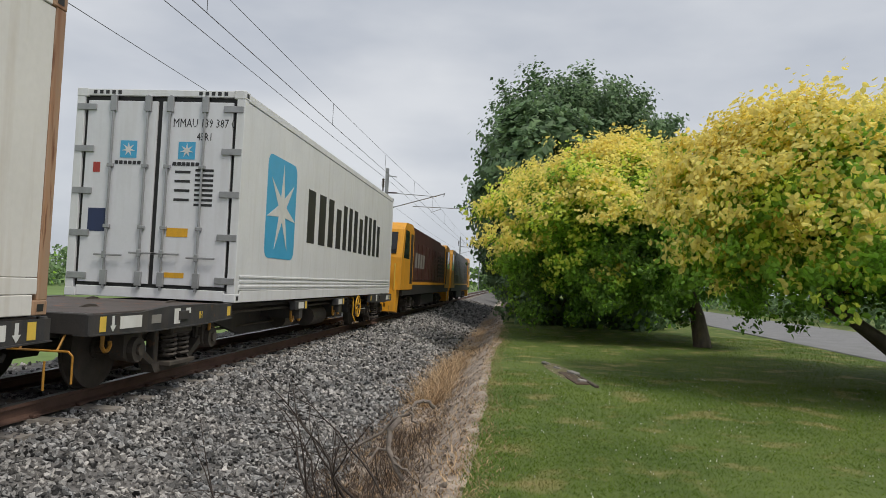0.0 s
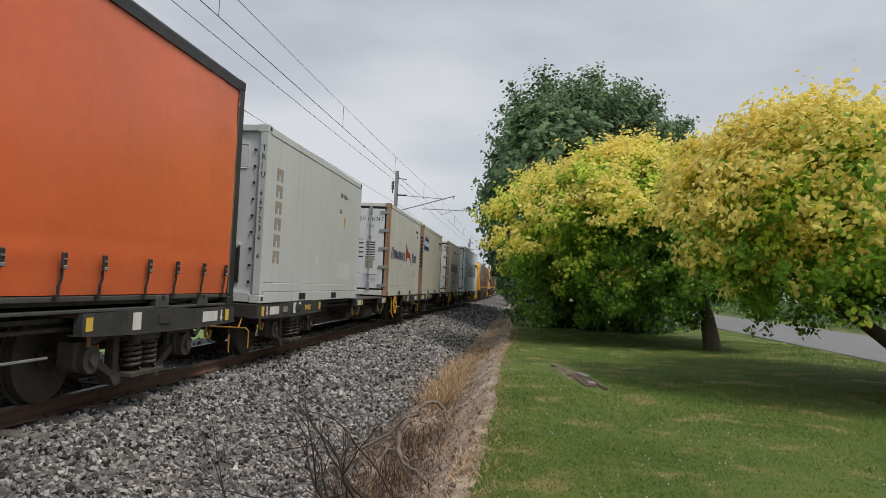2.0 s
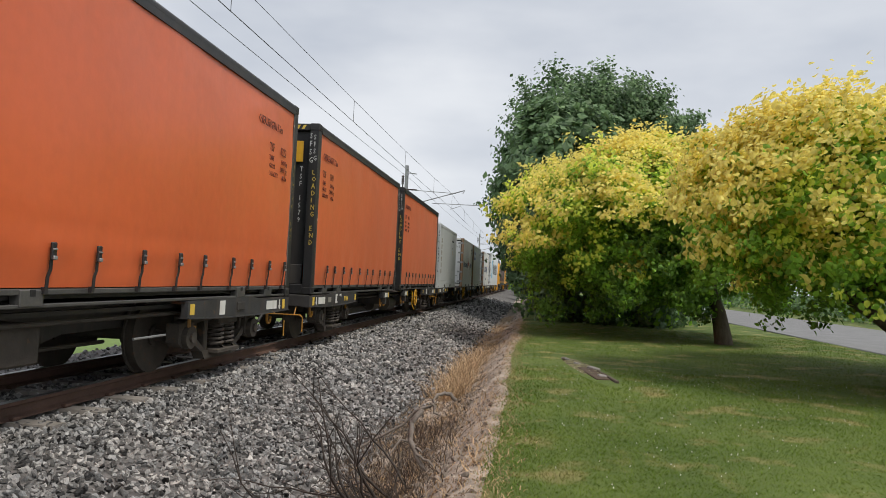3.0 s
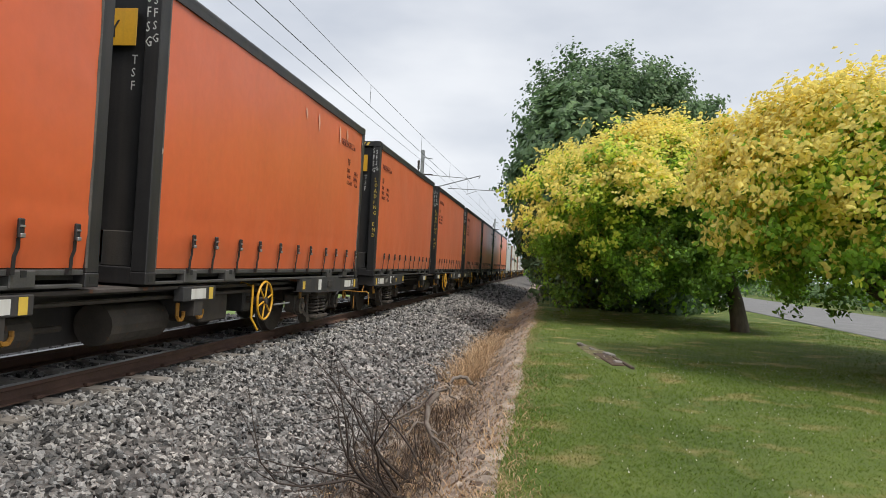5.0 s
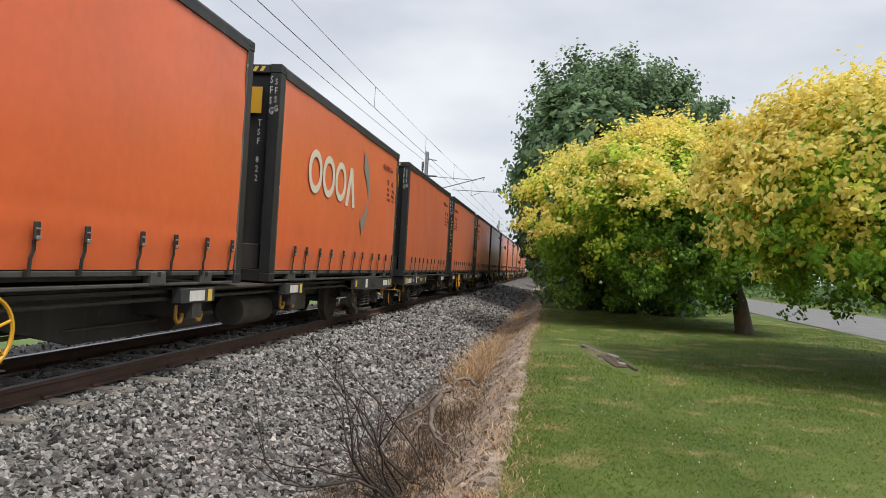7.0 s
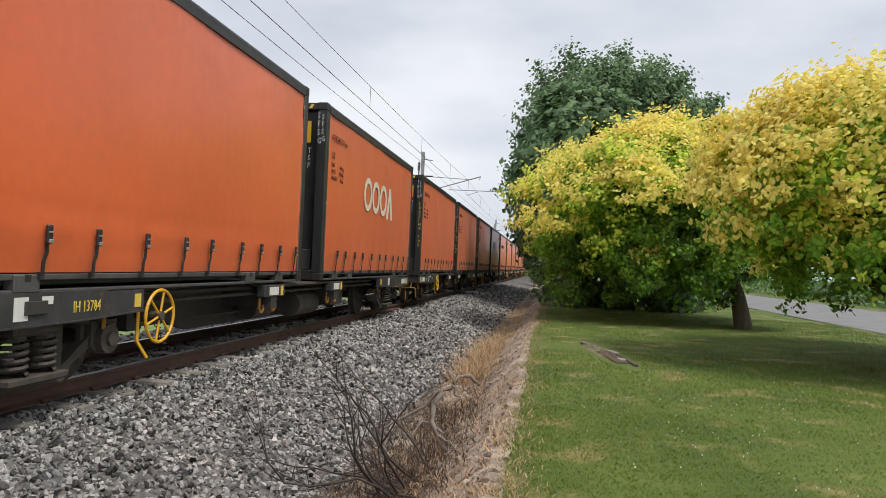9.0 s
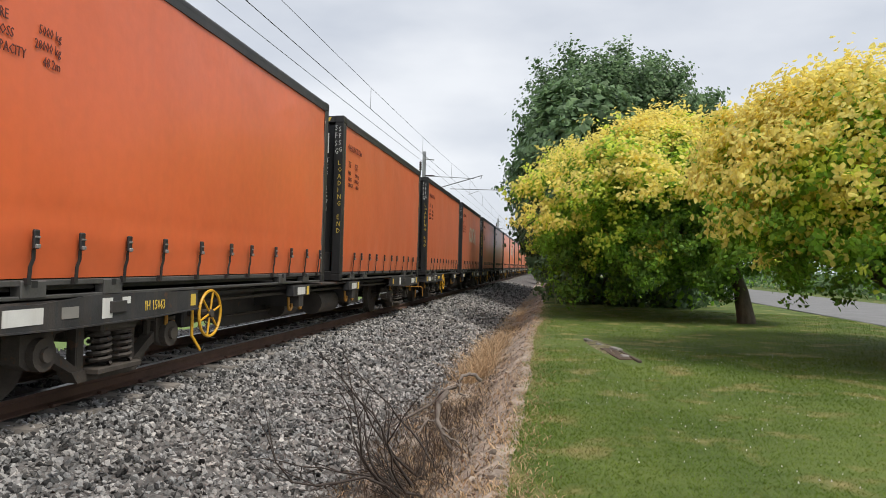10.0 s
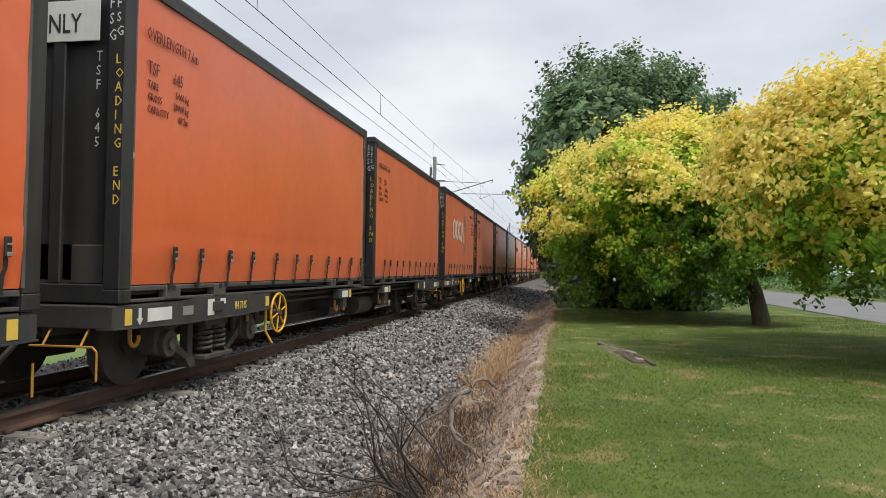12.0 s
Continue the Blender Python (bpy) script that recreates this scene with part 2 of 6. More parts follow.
def thing(name, label, category, group="", kind="", at=None):
    ob = new(name)
    ob.empty_display_size = 0.2
    if at:
        ob.matrix_basis = at
    return tagged(ob, label, category, group, kind)


def block(bm, x0, x1, y0, y1, z0, z1, bevel=0.0):
    made = bmesh.ops.create_cube(bm, size=1, matrix=Matrix.Translation(((x0 + x1) / 2, (y0 + y1) / 2, (z0 + z1) / 2)) @ Matrix.Diagonal((abs(x1 - x0), abs(y1 - y0), abs(z1 - z0), 1)))
    if bevel:
        edges = list({e for v in made["verts"] for e in v.link_edges})
        bmesh.ops.bevel(bm, geom=edges, offset=bevel, segments=1, affect="EDGES")
    return bm


def cuboid(x0, x1, y0, y1, z0, z1, bevel=0.0):
    return block(bmesh.new(), x0, x1, y0, y1, z0, z1, bevel)


def rod(bm, a, b, r, seg=8, r2=None):
    a, b = Vector(a), Vector(b)
    d = b - a
    m = Matrix.Translation((a + b) / 2) @ d.to_track_quat("Z", "Y").to_matrix().to_4x4()
    bmesh.ops.create_cone(bm, cap_ends=True, segments=seg, radius1=r, radius2=r if r2 is None else r2, depth=d.length, matrix=m)
    return bm


def prism(bm, outline, x0, x1):
    """An outline of (y, z) pushed out from x0 to x1."""
    a = [bm.verts.new((x0, y, z)) for y, z in outline]
    b = [bm.verts.new((x1, y, z)) for y, z in outline]
    n = len(outline)
    bm.faces.new(a)
    bm.faces.new(b[::-1])
    for i in range(n):
        bm.faces.new((a[i], b[i], b[(i + 1) % n], a[(i + 1) % n]))
    bmesh.ops.recalc_face_normals(bm, faces=bm.faces)
    return bm


def side_shape(bm, outline, x, depth=0.004):
    """A flat shape of (y, z) lying on a side wall at x, facing +x."""
    return prism(bm, outline, x, x + depth)


def ring(bm, centre, r, thick, seg=24, axis="X", sub=6):
    """A torus of wheel rim."""
    cx, cy, cz = centre
    rows = []
    for i in range(seg):
        a = 2 * math.pi * i / seg
        row = []
        for j in range(sub):
            b = 2 * math.pi * j / sub
            rr, off = r + thick * math.cos(b), thick * math.sin(b)
            p = (cx + off, cy + rr * math.cos(a), cz + rr * math.sin(a)) if axis == "X" else (cx + rr * math.cos(a), cy + rr * math.sin(a), cz + off)
            row.append(bm.verts.new(p))
        rows.append(row)
    for i in range(seg):
        for j in range(sub):
            bm.faces.new((rows[i][j], rows[(i + 1) % seg][j], rows[(i + 1) % seg][(j + 1) % sub], rows[i][(j + 1) % sub]))
    return bm


TEXTS = {}


def lettering(name, words, size, mat, parent, m, squeeze=1.0, spacing=1.0, align="LEFT", label=""):
    """Words as a thin mesh; m: their pose in the parent's space (text in its xy plane)."""
    key = (words, size, mat.name, squeeze, spacing, align)
    if key not in TEXTS:
        cu = bpy.data.curves.new(name, "FONT")
        cu.body, cu.size, cu.extrude, cu.resolution_u = words, size, 0.002, 1
        cu.space_character, cu.align_x = spacing, align
        ob = bpy.data.objects.new(name, cu)
        scene.collection.objects.link(ob)
        me = bpy.data.meshes.new_from_object(ob.evaluated_get(bpy.context.evaluated_depsgraph_get()))
        me.transform(Matrix.Diagonal((squeeze, 1, 1, 1)))
        bpy.data.objects.remove(ob)
        bpy.data.curves.remove(cu)
        me.materials.clear()
        me.materials.append(mat)
        TEXTS[key] = me
    ob = new(name, TEXTS[key])
    ob.parent = parent
    ob.matrix_basis = m
    if label:
        ob["label"] = label
    return ob


def on_side(x, y, z):
    """Pose of lettering on a wall that faces +x and is read along +y."""
    return Matrix.Translation((x, y, z)) @ Matrix(((0, 0, 1, 0), (1, 0, 0, 0), (0, 1, 0, 0), (0, 0, 0, 1)))


def on_end(x, y, z):
    """Pose of lettering on a wall that faces -y."""
    return Matrix.Translation((x, y, z)) @ Matrix(((1, 0, 0, 0), (0, 0, -1, 0), (0, 1, 0, 0), (0, 0, 0, 1)))


# ---- ground, road, track ----
TRACK_X, RAIL_TOP, DECK = -4.94, 0.15, 1.0
PROFILE_X = (-900, -14, -9.5, -7.9, -6.9, -3.55, -3.2, -1.55, -1.15, -0.8, -0.45, 0.1, 900)
PROFILE_Z = (-0.5, -0.5, -0.5, -0.42, -0.035, -0.035, -0.09, -0.42, -0.44, -0.3, -0.03, 0.0, 0.0)


def rough(x, y, s):
    return noise.noise((x * s, y * s, 3.7))


def ground_z(x, y):
    z = float(np.interp(x, PROFILE_X, PROFILE_Z))
    if -1.6 < x < -0.3:
        z += 0.05 * rough(x, y, 2.3) + 0.035 * rough(x, y, 7)
    elif x >= -0.3:
        z += 0.03 * rough(x, y, 0.35) * min(1, (x + 0.3) / 2)
    return z


def edge_wobble(y):
    return 0.13 * rough(0.3, y, 0.55) + 0.03 * rough(0.9, y, 1.6)


def ground_lines(lo, hi, near_lo, near_hi, step, grow):
    vals = list(np.arange(near_lo, near_hi, step))
    s, v = step, near_hi
    while v < hi:
        vals.append(v)
        s *= grow
        v += s
    vals.append(hi)
    s, v, back = step, near_lo, []
    while v > lo:
        s *= grow
        v -= s
        back.append(max(v, lo))
    return np.array(back[::-1] + vals)


def make_ground():
    xs = ground_lines(-900, 900, -3.6, 1.0, 0.1, 1.25)
    xs = np.unique(np.concatenate([xs, [-9.5, -7.9, -6.9]]).round(3))
    ys = ground_lines(-900, 1500, 2.5, 16, 0.12, 1.07)
    verts, faces, index = [], [], []
    for y in ys:
        for x in xs:
            wob = edge_wobble(y) if -1.7 < x < 0.2 and y < 60 else 0
            verts.append((x + wob, y, ground_z(x, y)))
    nx = len(xs)
    for j in range(len(ys) - 1):
        for i in range(nx - 1):
            faces.append((j * nx + i, j * nx + i + 1, (j + 1) * nx + i + 1, (j + 1) * nx + i))
            mid = (xs[i] + xs[i + 1]) / 2
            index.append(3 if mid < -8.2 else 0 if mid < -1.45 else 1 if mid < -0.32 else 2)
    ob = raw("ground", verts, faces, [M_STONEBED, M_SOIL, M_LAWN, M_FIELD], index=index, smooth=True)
    return tagged(ob, "mown green lawn, bare soil bank and ballast bed beside the railway", "ground", kind="structure")


make_ground()

road_bm = bmesh.new()
block(road_bm, 8.6, 15.0, -60, 220, -0.06, 0.03, 0.02)
road = part("road", road_bm, M_ROAD)
tagged(road, "grey worn asphalt road past the lawn", "road", kind="structure")


def make_track():
    track = thing("track", "narrow-gauge railway track with rusty rails on concrete sleepers", "railway track", kind="structure")
    for side in (-1, 1):
        x = TRACK_X + side * 0.555
        bm = bmesh.new()
        out = [(-0.07, -0.15), (0.07, -0.15), (0.07, -0.135), (0.012, -0.115), (0.012, -0.045), (0.036, -0.035), (0.036, -0.004), (-0.036, -0.004), (-0.036, -0.035), (-0.012, -0.045), (-0.012, -0.115), (-0.07, -0.135)]
        a = [bm.verts.new((x + u, -290, RAIL_TOP + w)) for u, w in out]
        b = [bm.verts.new((x + u, 420, RAIL_TOP + w)) for u, w in out]
        for i in range(len(out)):
            j = (i + 1) % len(out)
            bm.faces.new((a[i], a[j], b[j], b[i]))
        bmesh.ops.recalc_face_normals(bm, faces=bm.faces)
        rail = part("rail", bm, M_RAIL, track)
        part("rail_head", cuboid(x - 0.034, x + 0.034, -290, 420, RAIL_TOP - 0.004, RAIL_TOP, 0.0015), M_RAILTOP, rail, "bright worn running surface of the rail")
    bm = prism(bmesh.new(), [(-0.12, -0.1), (0.12, -0.1), (0.09, 0.0), (-0.09, 0.0)], -1.05, 1.05)
    first = part("sleeper", bm, M_SLEEPER, track)
    cb = bmesh.new()
    for u in (-0.555, 0.555):
        for s in (-0.085, 0.085):
            block(cb, u + s - 0.03, u + s + 0.03, -0.05, 0.05, 0.0, 0.035, 0.01)
    clip = part("rail_clip", cb, M_RAIL, first)
    for k in range(150):
        y = -6 + 0.68 * k
        if k == 0:
            ob, cl = first, clip
        else:
            ob = new("sleeper", first.data)
            ob.parent = track
            cl = new("rail_clip", clip.data)
            cl.parent = ob
        ob.matrix_basis = pose(TRACK_X + 0.02 * rough(y, 1, 3), y, 0.0, 0, 0, 1.2 * rough(y, 5, 2))
    return track


make_track()


# ---- train ----
def train_at(t):
    """How far the train has rolled since the start."""
    return 18.06 * t + 0.1207 * t * t - 0.00844 * t ** 3


MOVING, WHEELS = [], []


def spring(bm, x, y, z0, z1, r):
    steps, sub = 48, 5
    rows = []
    for i in range(steps + 1):
        a, z = 2 * math.pi * 5 * i / steps, z0 + (z1 - z0) * i / steps
        row = []
        for j in range(sub):
            b = 2 * math.pi * j / sub
            q = r + 0.02 * math.cos(b)
            row.append(bm.verts.new((x + q * math.cos(a), y + q * math.sin(a), z + 0.02 * math.sin(b))))
        rows.append(row)
    for i in range(steps):
        for j in range(sub):
            bm.faces.new((rows[i][j], rows[i + 1][j], rows[i + 1][(j + 1) % sub], rows[i][(j + 1) % sub]))


def make_bogie(parent, y):
    bogie = part("bogie", cuboid(-0.75, 0.75, -0.16, 0.16, 0.42, 0.68, 0.03), M_RUNNING, parent, "grimy cast steel bogie")
    bogie.location = (0, y, 0)
    for x in (-0.98, 0.98):
        bm = prism(bmesh.new(), [(-0.98, 0.52), (-0.92, 0.6), (-0.5, 0.68), (0.5, 0.68), (0.92, 0.6), (0.98, 0.52), (0.5, 0.58), (-0.5, 0.58)], x - 0.06, x + 0.06)
        prism(bm, [(-0.42, 0.12), (0.42, 0.12), (0.5, 0.22), (-0.5, 0.22)], x - 0.07, x + 0.07)
        for u in (-1, 1):
            prism(bm, [(u * 0.34, 0.2), (u * 0.46, 0.2), (u * 0.92, 0.44), (u * 0.9, 0.55)], x - 0.055, x + 0.055)
            block(bm, x - 0.05, x + 0.05, u * 0.32, u * 0.42, 0.2, 0.6, 0.01)
            prism(bm, [(u * 0.74, 0.36), (u * 0.74, 0.58), (u * 1.1, 0.58), (u * 1.1, 0.36), (u * 1.02, 0.31), (u * 0.82, 0.31)], x - 0.075, x + 0.075)
        part("side_frame", bm, M_RUNNING, bogie)
        out = x + math.copysign(0.07, x)
        for u in (-0.15, 0.15):
            bm = bmesh.new()
            spring(bm, out, u, 0.25, 0.52, 0.09)
            part("spring", bm, M_RUNNING, bogie)
        part("spring_plank", cuboid(out - 0.12, out + 0.12, -0.32, 0.32, 0.18, 0.235, 0.01), M_RUNNING, bogie)
        part("bolster_end", cuboid(out - 0.12, out + 0.1, -0.26, 0.26, 0.53, 0.66, 0.02), M_RUNNING, bogie)
        for u in (-0.915, 0.915):
            bm = rod(bmesh.new(), (x, u, 0.42), (out + math.copysign(0.07, x), u, 0.42), 0.13, 14)
            rod(bm, (x, u, 0.42), (out + math.copysign(0.1, x), u, 0.42), 0.06, 10)
            part("axle_box", bm, M_RUNNING, bogie)
    for u in (-0.915, 0.915):
        bm = bmesh.new()
        for x in (-0.6, 0.6):
            rod(bm, (x - 0.05, 0, 0), (x + 0.05, 0, 0), 0.42, 28)
            inner = x - math.copysign(0.055, x)
            rod(bm, (inner - 0.012, 0, 0), (inner + 0.012, 0, 0), 0.448, 28)
            rod(bm, (x - 0.075, 0, 0), (x + 0.075, 0, 0), 0.12, 14)
        rod(bm, (-0.8, 0, 0), (0.8, 0, 0), 0.07, 10)
        ws = part("wheelset", bm, M_RUNNING, bogie, "dark steel wheels on their axle")
        ws.location = (0, u, 0.42)
    return bogie


def make_wagon(name, label, brake, low=False, size=15.85):
    w = thing(name, label, "flat wagon", "freight wagons of the train")
    h = size / 2
    bm = prism(bmesh.new(), [(-h + 0.1, 0.55), (-h + 0.1, 0.8), (h - 0.1, 0.8), (h - 0.1, 0.55), (3.6, 0.52), (2.5, 0.26), (-2.5, 0.26), (-3.6, 0.52)], -0.5, -0.42)
    prism(bm, [(-h + 0.1, 0.55), (-h + 0.1, 0.8), (h - 0.1, 0.8), (h - 0.1, 0.55), (3.6, 0.52), (2.5, 0.26), (-2.5, 0.26), (-3.6, 0.52)], 0.42, 0.5)
    block(bm, -0.42, 0.42, -h + 0.1, h - 0.1, 0.72, 0.78)
    part("centre_sill", bm, M_WAGON, w)
    for end in (-1, 1):
        part("headstock", cuboid(-1.2, 1.2, end * (h - 0.12), end * h, 0.64, 0.835, 0.01), M_WAGON, w)
        part("deck_plate", cuboid(-1.19, 1.19, end * (h - 3.25), end * (h - 0.13), 0.805, 0.835, 0.005), M_DECK, w, "worn steel deck plate")
        cb = rod(bmesh.new(), (0, end * (h - 0.05), 0.62), (0, end * (h + 0.36), 0.62), 0.07, 8)
        block(cb, -0.14, 0.14, end * (h + 0.3), end * (h + 0.52), 0.48, 0.76, 0.03)
        part("coupler", cb, M_RUNNING, w)
        hose = bmesh.new()
        pts = [(0.5, h - 0.02, 0.6), (0.52, h + 0.2, 0.55), (0.5, h + 0.4, 0.38), (0.42, h + 0.55, 0.42)]
        for a, b in zip(pts, pts[1:]):
            rod(hose, (a[0], end * a[1], a[2]), (b[0], end * b[1], b[2]), 0.025, 6)
        part("brake_hose", hose, M_RUBBER, w)
        for side in (-1, 1):
            x0, x1 = side * 1.14, side * 1.22
            e, s = end * h, end
            out = [(e, 0.645), (e, 0.82), (e - s * 0.9, 0.815), (e - s * 1.5, 0.86), (e - s * 2.6, 0.86), (e - s * 2.75, 0.845), (e - s * 3.25, 0.845), (e - s * 3.25, 0.66), (e - s * 2.4, 0.63), (e - s * 1.2, 0.62)]
            panel = part("side_panel", prism(bmesh.new(), out, x0, x1), M_SIDE, w)
            fl = prism(bmesh.new(), [(e, 0.632), (e - s * 1.2, 0.607), (e - s * 2.4, 0.617), (e - s * 3.25, 0.647), (e - s * 3.25, 0.66), (e - s * 2.4, 0.63), (e - s * 1.2, 0.62), (e, 0.645)], x0 - side * 0.06, x1 + side * 0.02)
            part("lower_flange", fl, M_SIDE, panel)
            if side > 0:
                part("reflector", cuboid(x1, x1 + 0.004, e - s * 0.28, e - s * 0.18, 0.66, 0.8), M_INKYELLOW, panel, "yellow reflective marker")
                part("plate", cuboid(x1, x1 + 0.005, e - s * 0.92, e - s * 0.52, 0.67, 0.79), M_PLATE, panel, "white painted plate")
                ar = side_shape(bmesh.new(), [(e - s * 0.38, 0.8), (e - s * 0.42, 0.8), (e - s * 0.42, 0.71), (e - s * 0.45, 0.71), (e - s * 0.4, 0.65), (e - s * 0.35, 0.71), (e - s * 0.38, 0.71)], x1)
                part("lifting_arrow", ar, M_INKWHITE, panel, "white lifting arrow")
                part("reflector", cuboid(x1, x1 + 0.004, e - s * 3.2, e - s * 3.1, 0.69, 0.81), M_INKYELLOW, panel)
                part("access_cover", cuboid(x1, x1 + 0.02, e - s * 1.95, e - s * 1.72, 0.7, 0.8, 0.004), M_WAGON, panel)
            for u in (0.5, 2.9) if side > 0 else ():
                hk = bmesh.new()
                yk, xk = e - s * u, side * 1.1
                pts = [(yk - 0.06, 0.64), (yk - 0.06, 0.5), (yk - 0.02, 0.455), (yk + 0.04, 0.455), (yk + 0.075, 0.5), (yk + 0.07, 0.545)]
                for a, b in zip(pts, pts[1:]):
                    rod(hk, (xk, a[0], a[1]), (xk, b[0], b[1]), 0.02, 6)
                part("lashing_hook", hk, M_HOOK, w, "grimy yellow lashing hook")
            if side < 0:
                continue
            st = bmesh.new()
            sx, sy = side * 1.14, e + s * 0.07
            for a, b in (((sx - 0.62, sy, 0.5), (sx - 0.04, sy, 0.5)), ((sx - 0.04, sy, 0.5), (sx, sy, 0.46)), ((sx, sy, 0.46), (sx, sy, 0.22)), ((sx - 0.5, e - s * 0.05, 0.66), (sx - 0.5, sy, 0.5)), ((sx - 0.15, e - s * 0.05, 0.66), (sx - 0.15, sy, 0.5)))[2 if end > 0 else 0:3 if end > 0 else 5]:
                rod(st, a, b, 0.01, 6)
            part("shunter_step", st, M_HOOK, w, "grimy yellow step rail")
        make_bogie(w, end * (h - 2.0))
    for yc in (-1.45, 1.45):
        for side in (-1, 1):
            x0, x1 = side * 0.5, side * 1.2
            part("outrigger", prism(bmesh.new(), [(yc - 0.1, 0.5), (yc + 0.1, 0.5), (yc + 0.1, 0.8), (yc - 0.1, 0.8)], x0, x1), M_WAGON, w)
            pl = part("mid_platform", cuboid(side * 1.1, side * 1.215, yc - 0.36, yc + 0.36, 0.66, 0.815, 0.008), M_SIDE, w)
            if side > 0:
                part("plate", cuboid(1.215, 1.22, yc - 0.2, yc + 0.12, 0.68, 0.79), M_PLATE, pl, "white painted plate")
                part("reflector", cuboid(1.215, 1.219, yc + 0.2, yc + 0.29, 0.67, 0.8), M_INKYELLOW, pl)
            for u in (-0.2, 0.22) if side > 0 else ():
                hk = bmesh.new()
                yk, xk = yc + u, side * 1.1
                pts = [(yk - 0.06, 0.64), (yk - 0.06, 0.5), (yk - 0.02, 0.455), (yk + 0.04, 0.455), (yk + 0.075, 0.5), (yk + 0.07, 0.545)]
                for a, b in zip(pts, pts[1:]):
                    rod(hk, (xk, a[0], a[1]), (xk, b[0], b[1]), 0.02, 6)
                part("lashing_hook", hk, M_HOOK, w)
    part("deck_plate", cuboid(-1.15, 1.15, -1.75, 1.75, 0.79, 0.825, 0.005), M_DECK, w)
    rail = bmesh.new()
    for side in (-1, 1):
        block(rail, side * 0.95, side * 1.02, -h + 3.2, h - 3.2, 0.76, 0.8)
    part("edge_rail", rail, M_WAGON, w)
    # brake gear under the floor
    tank = rod(bmesh.new(), (0.75, 0.3, 0.45), (0.75, 1.3, 0.45), 0.2, 16)
    part("air_tank", tank, M_RUNNING, w)
    cyl = rod(bmesh.new(), (0.7, -1.2, 0.45), (0.7, -0.6, 0.45), 0.15, 14)
    rod(cyl, (0.7, -0.6, 0.45), (0.7, -0.1, 0.45), 0.03, 8)
    part("brake_cylinder", cyl, M_RUNNING, w)
    part("underfloor_box", cuboid(0.55, 0.95, 2.0, 2.7, 0.36, 0.7, 0.02), M_RUNNING, w)
    pipe = rod(bmesh.new(), (1.0, -h + 3.0, 0.7), (1.0, h - 3.0, 0.7), 0.022, 6)
    part("brake_pipe", pipe, M_RUNNING, w)
    for u in (-1.0, 1.0):
        part("pull_rod", rod(bmesh.new(), (0.62, u * 1.2, 0.42), (0.3, u * 4.6, 0.36), 0.022, 6), M_RUNNING, w)
        for q in (-0.32, 0.32):
            lever = rod(bmesh.new(), (1.0, u * (h - 2.0) + q * 2.1, 0.62), (0.95, u * (h - 2.0) + q * 2.3, 0.26), 0.035, 6)
            part("brake_hanger", lever, M_RUNNING, w)
    part("release_handle", rod(bmesh.new(), (1.16, h - 4.2, 0.5), (1.16, h - 3.6, 0.5), 0.012, 6), M_STEEL, w)
    part("label_plate", cuboid(1.221, 1.225, h - 2.45, h - 2.3, 0.66, 0.83), M_PLATE, w)
    part("label_plate", cuboid(1.221, 1.225, -h + 1.12, -h + 1.32, 0.69, 0.78), M_GREYVINYL, w)
    part("label_plate", cuboid(1.221, 1.225, -h + 1.62, -h + 1.76, 0.66, 0.83), M_PLATE, w)
    part("label_plate", cuboid(1.221, 1.225, -h + 1.9, -h + 2.02, 0.77, 0.83), M_PLATE, w)
    # handbrake
    yb, xb = brake, 1.2
    wheel_bm = ring(bmesh.new(), (xb, yb, 0.58), 0.25, 0.016, 28)
    hand = part("handbrake_wheel", wheel_bm, M_YELLOW, w, "yellow spoked handbrake wheel")
    for k in range(6):
        a = math.pi * k / 3 + 0.3
        part("spoke", rod(bmesh.new(), (xb, yb, 0.58), (xb, yb + 0.25 * math.cos(a), 0.58 + 0.25 * math.sin(a)), 0.012, 6), M_YELLOW, hand)
    part("hub", rod(bmesh.new(), (xb - 0.35, yb, 0.58), (xb + 0.03, yb, 0.58), 0.045, 10), M_RUNNING, hand)
    st = bmesh.new()
    for a, b in (((xb - 0.06, yb - 0.28, 0.78), (xb - 0.06, yb - 0.28, 0.36)), ((xb - 0.06, yb - 0.28, 0.36), (xb, yb - 0.2, 0.2)), ((xb - 0.06, yb - 0.28, 0.78), (xb - 0.3, yb - 0.1, 0.8))):
        rod(st, a, b, 0.016, 6)
    part("brake_step", st, M_YELLOW, w)
    chain = bmesh.new()
    for k in range(9):
        ring(chain, (xb - 0.12 - 0.02 * (k % 2), yb + 0.16 + 0.02 * k, 0.5 - 0.028 * k), 0.022, 0.006, 8, "X" if k % 2 else "Z", 4)
    tagged(part("brake_chain", chain, M_RUNNING, w), kind="stuff")
    part("brake_bracket", cuboid(0.48, 0.95, yb - 0.12, yb + 0.12, 0.42, 0.74, 0.02), M_WAGON, w)
    return w


def castings(c, L, W, H, mat):
    for x in (-W / 2, W / 2):
        for y in (-L / 2, L / 2):
            for z in (0, H - 0.118):
                x0, x1 = (x, x + 0.162) if x < 0 else (x - 0.162, x)
                y0, y1 = (y, y + 0.178) if y < 0 else (y - 0.178, y)
                cast = part("corner_casting", cuboid(x0, x1, y0, y1, z, z + 0.118, 0.008), mat, c)
                if x < 0:
                    continue
                part("casting_hole", cuboid(*((x - 0.002, x + 0.02) if x < 0 else (x - 0.02, x + 0.002)), (y0 + y1) / 2 - 0.04, (y0 + y1) / 2 + 0.04, z + 0.03, z + 0.088), M_RUBBER, cast)


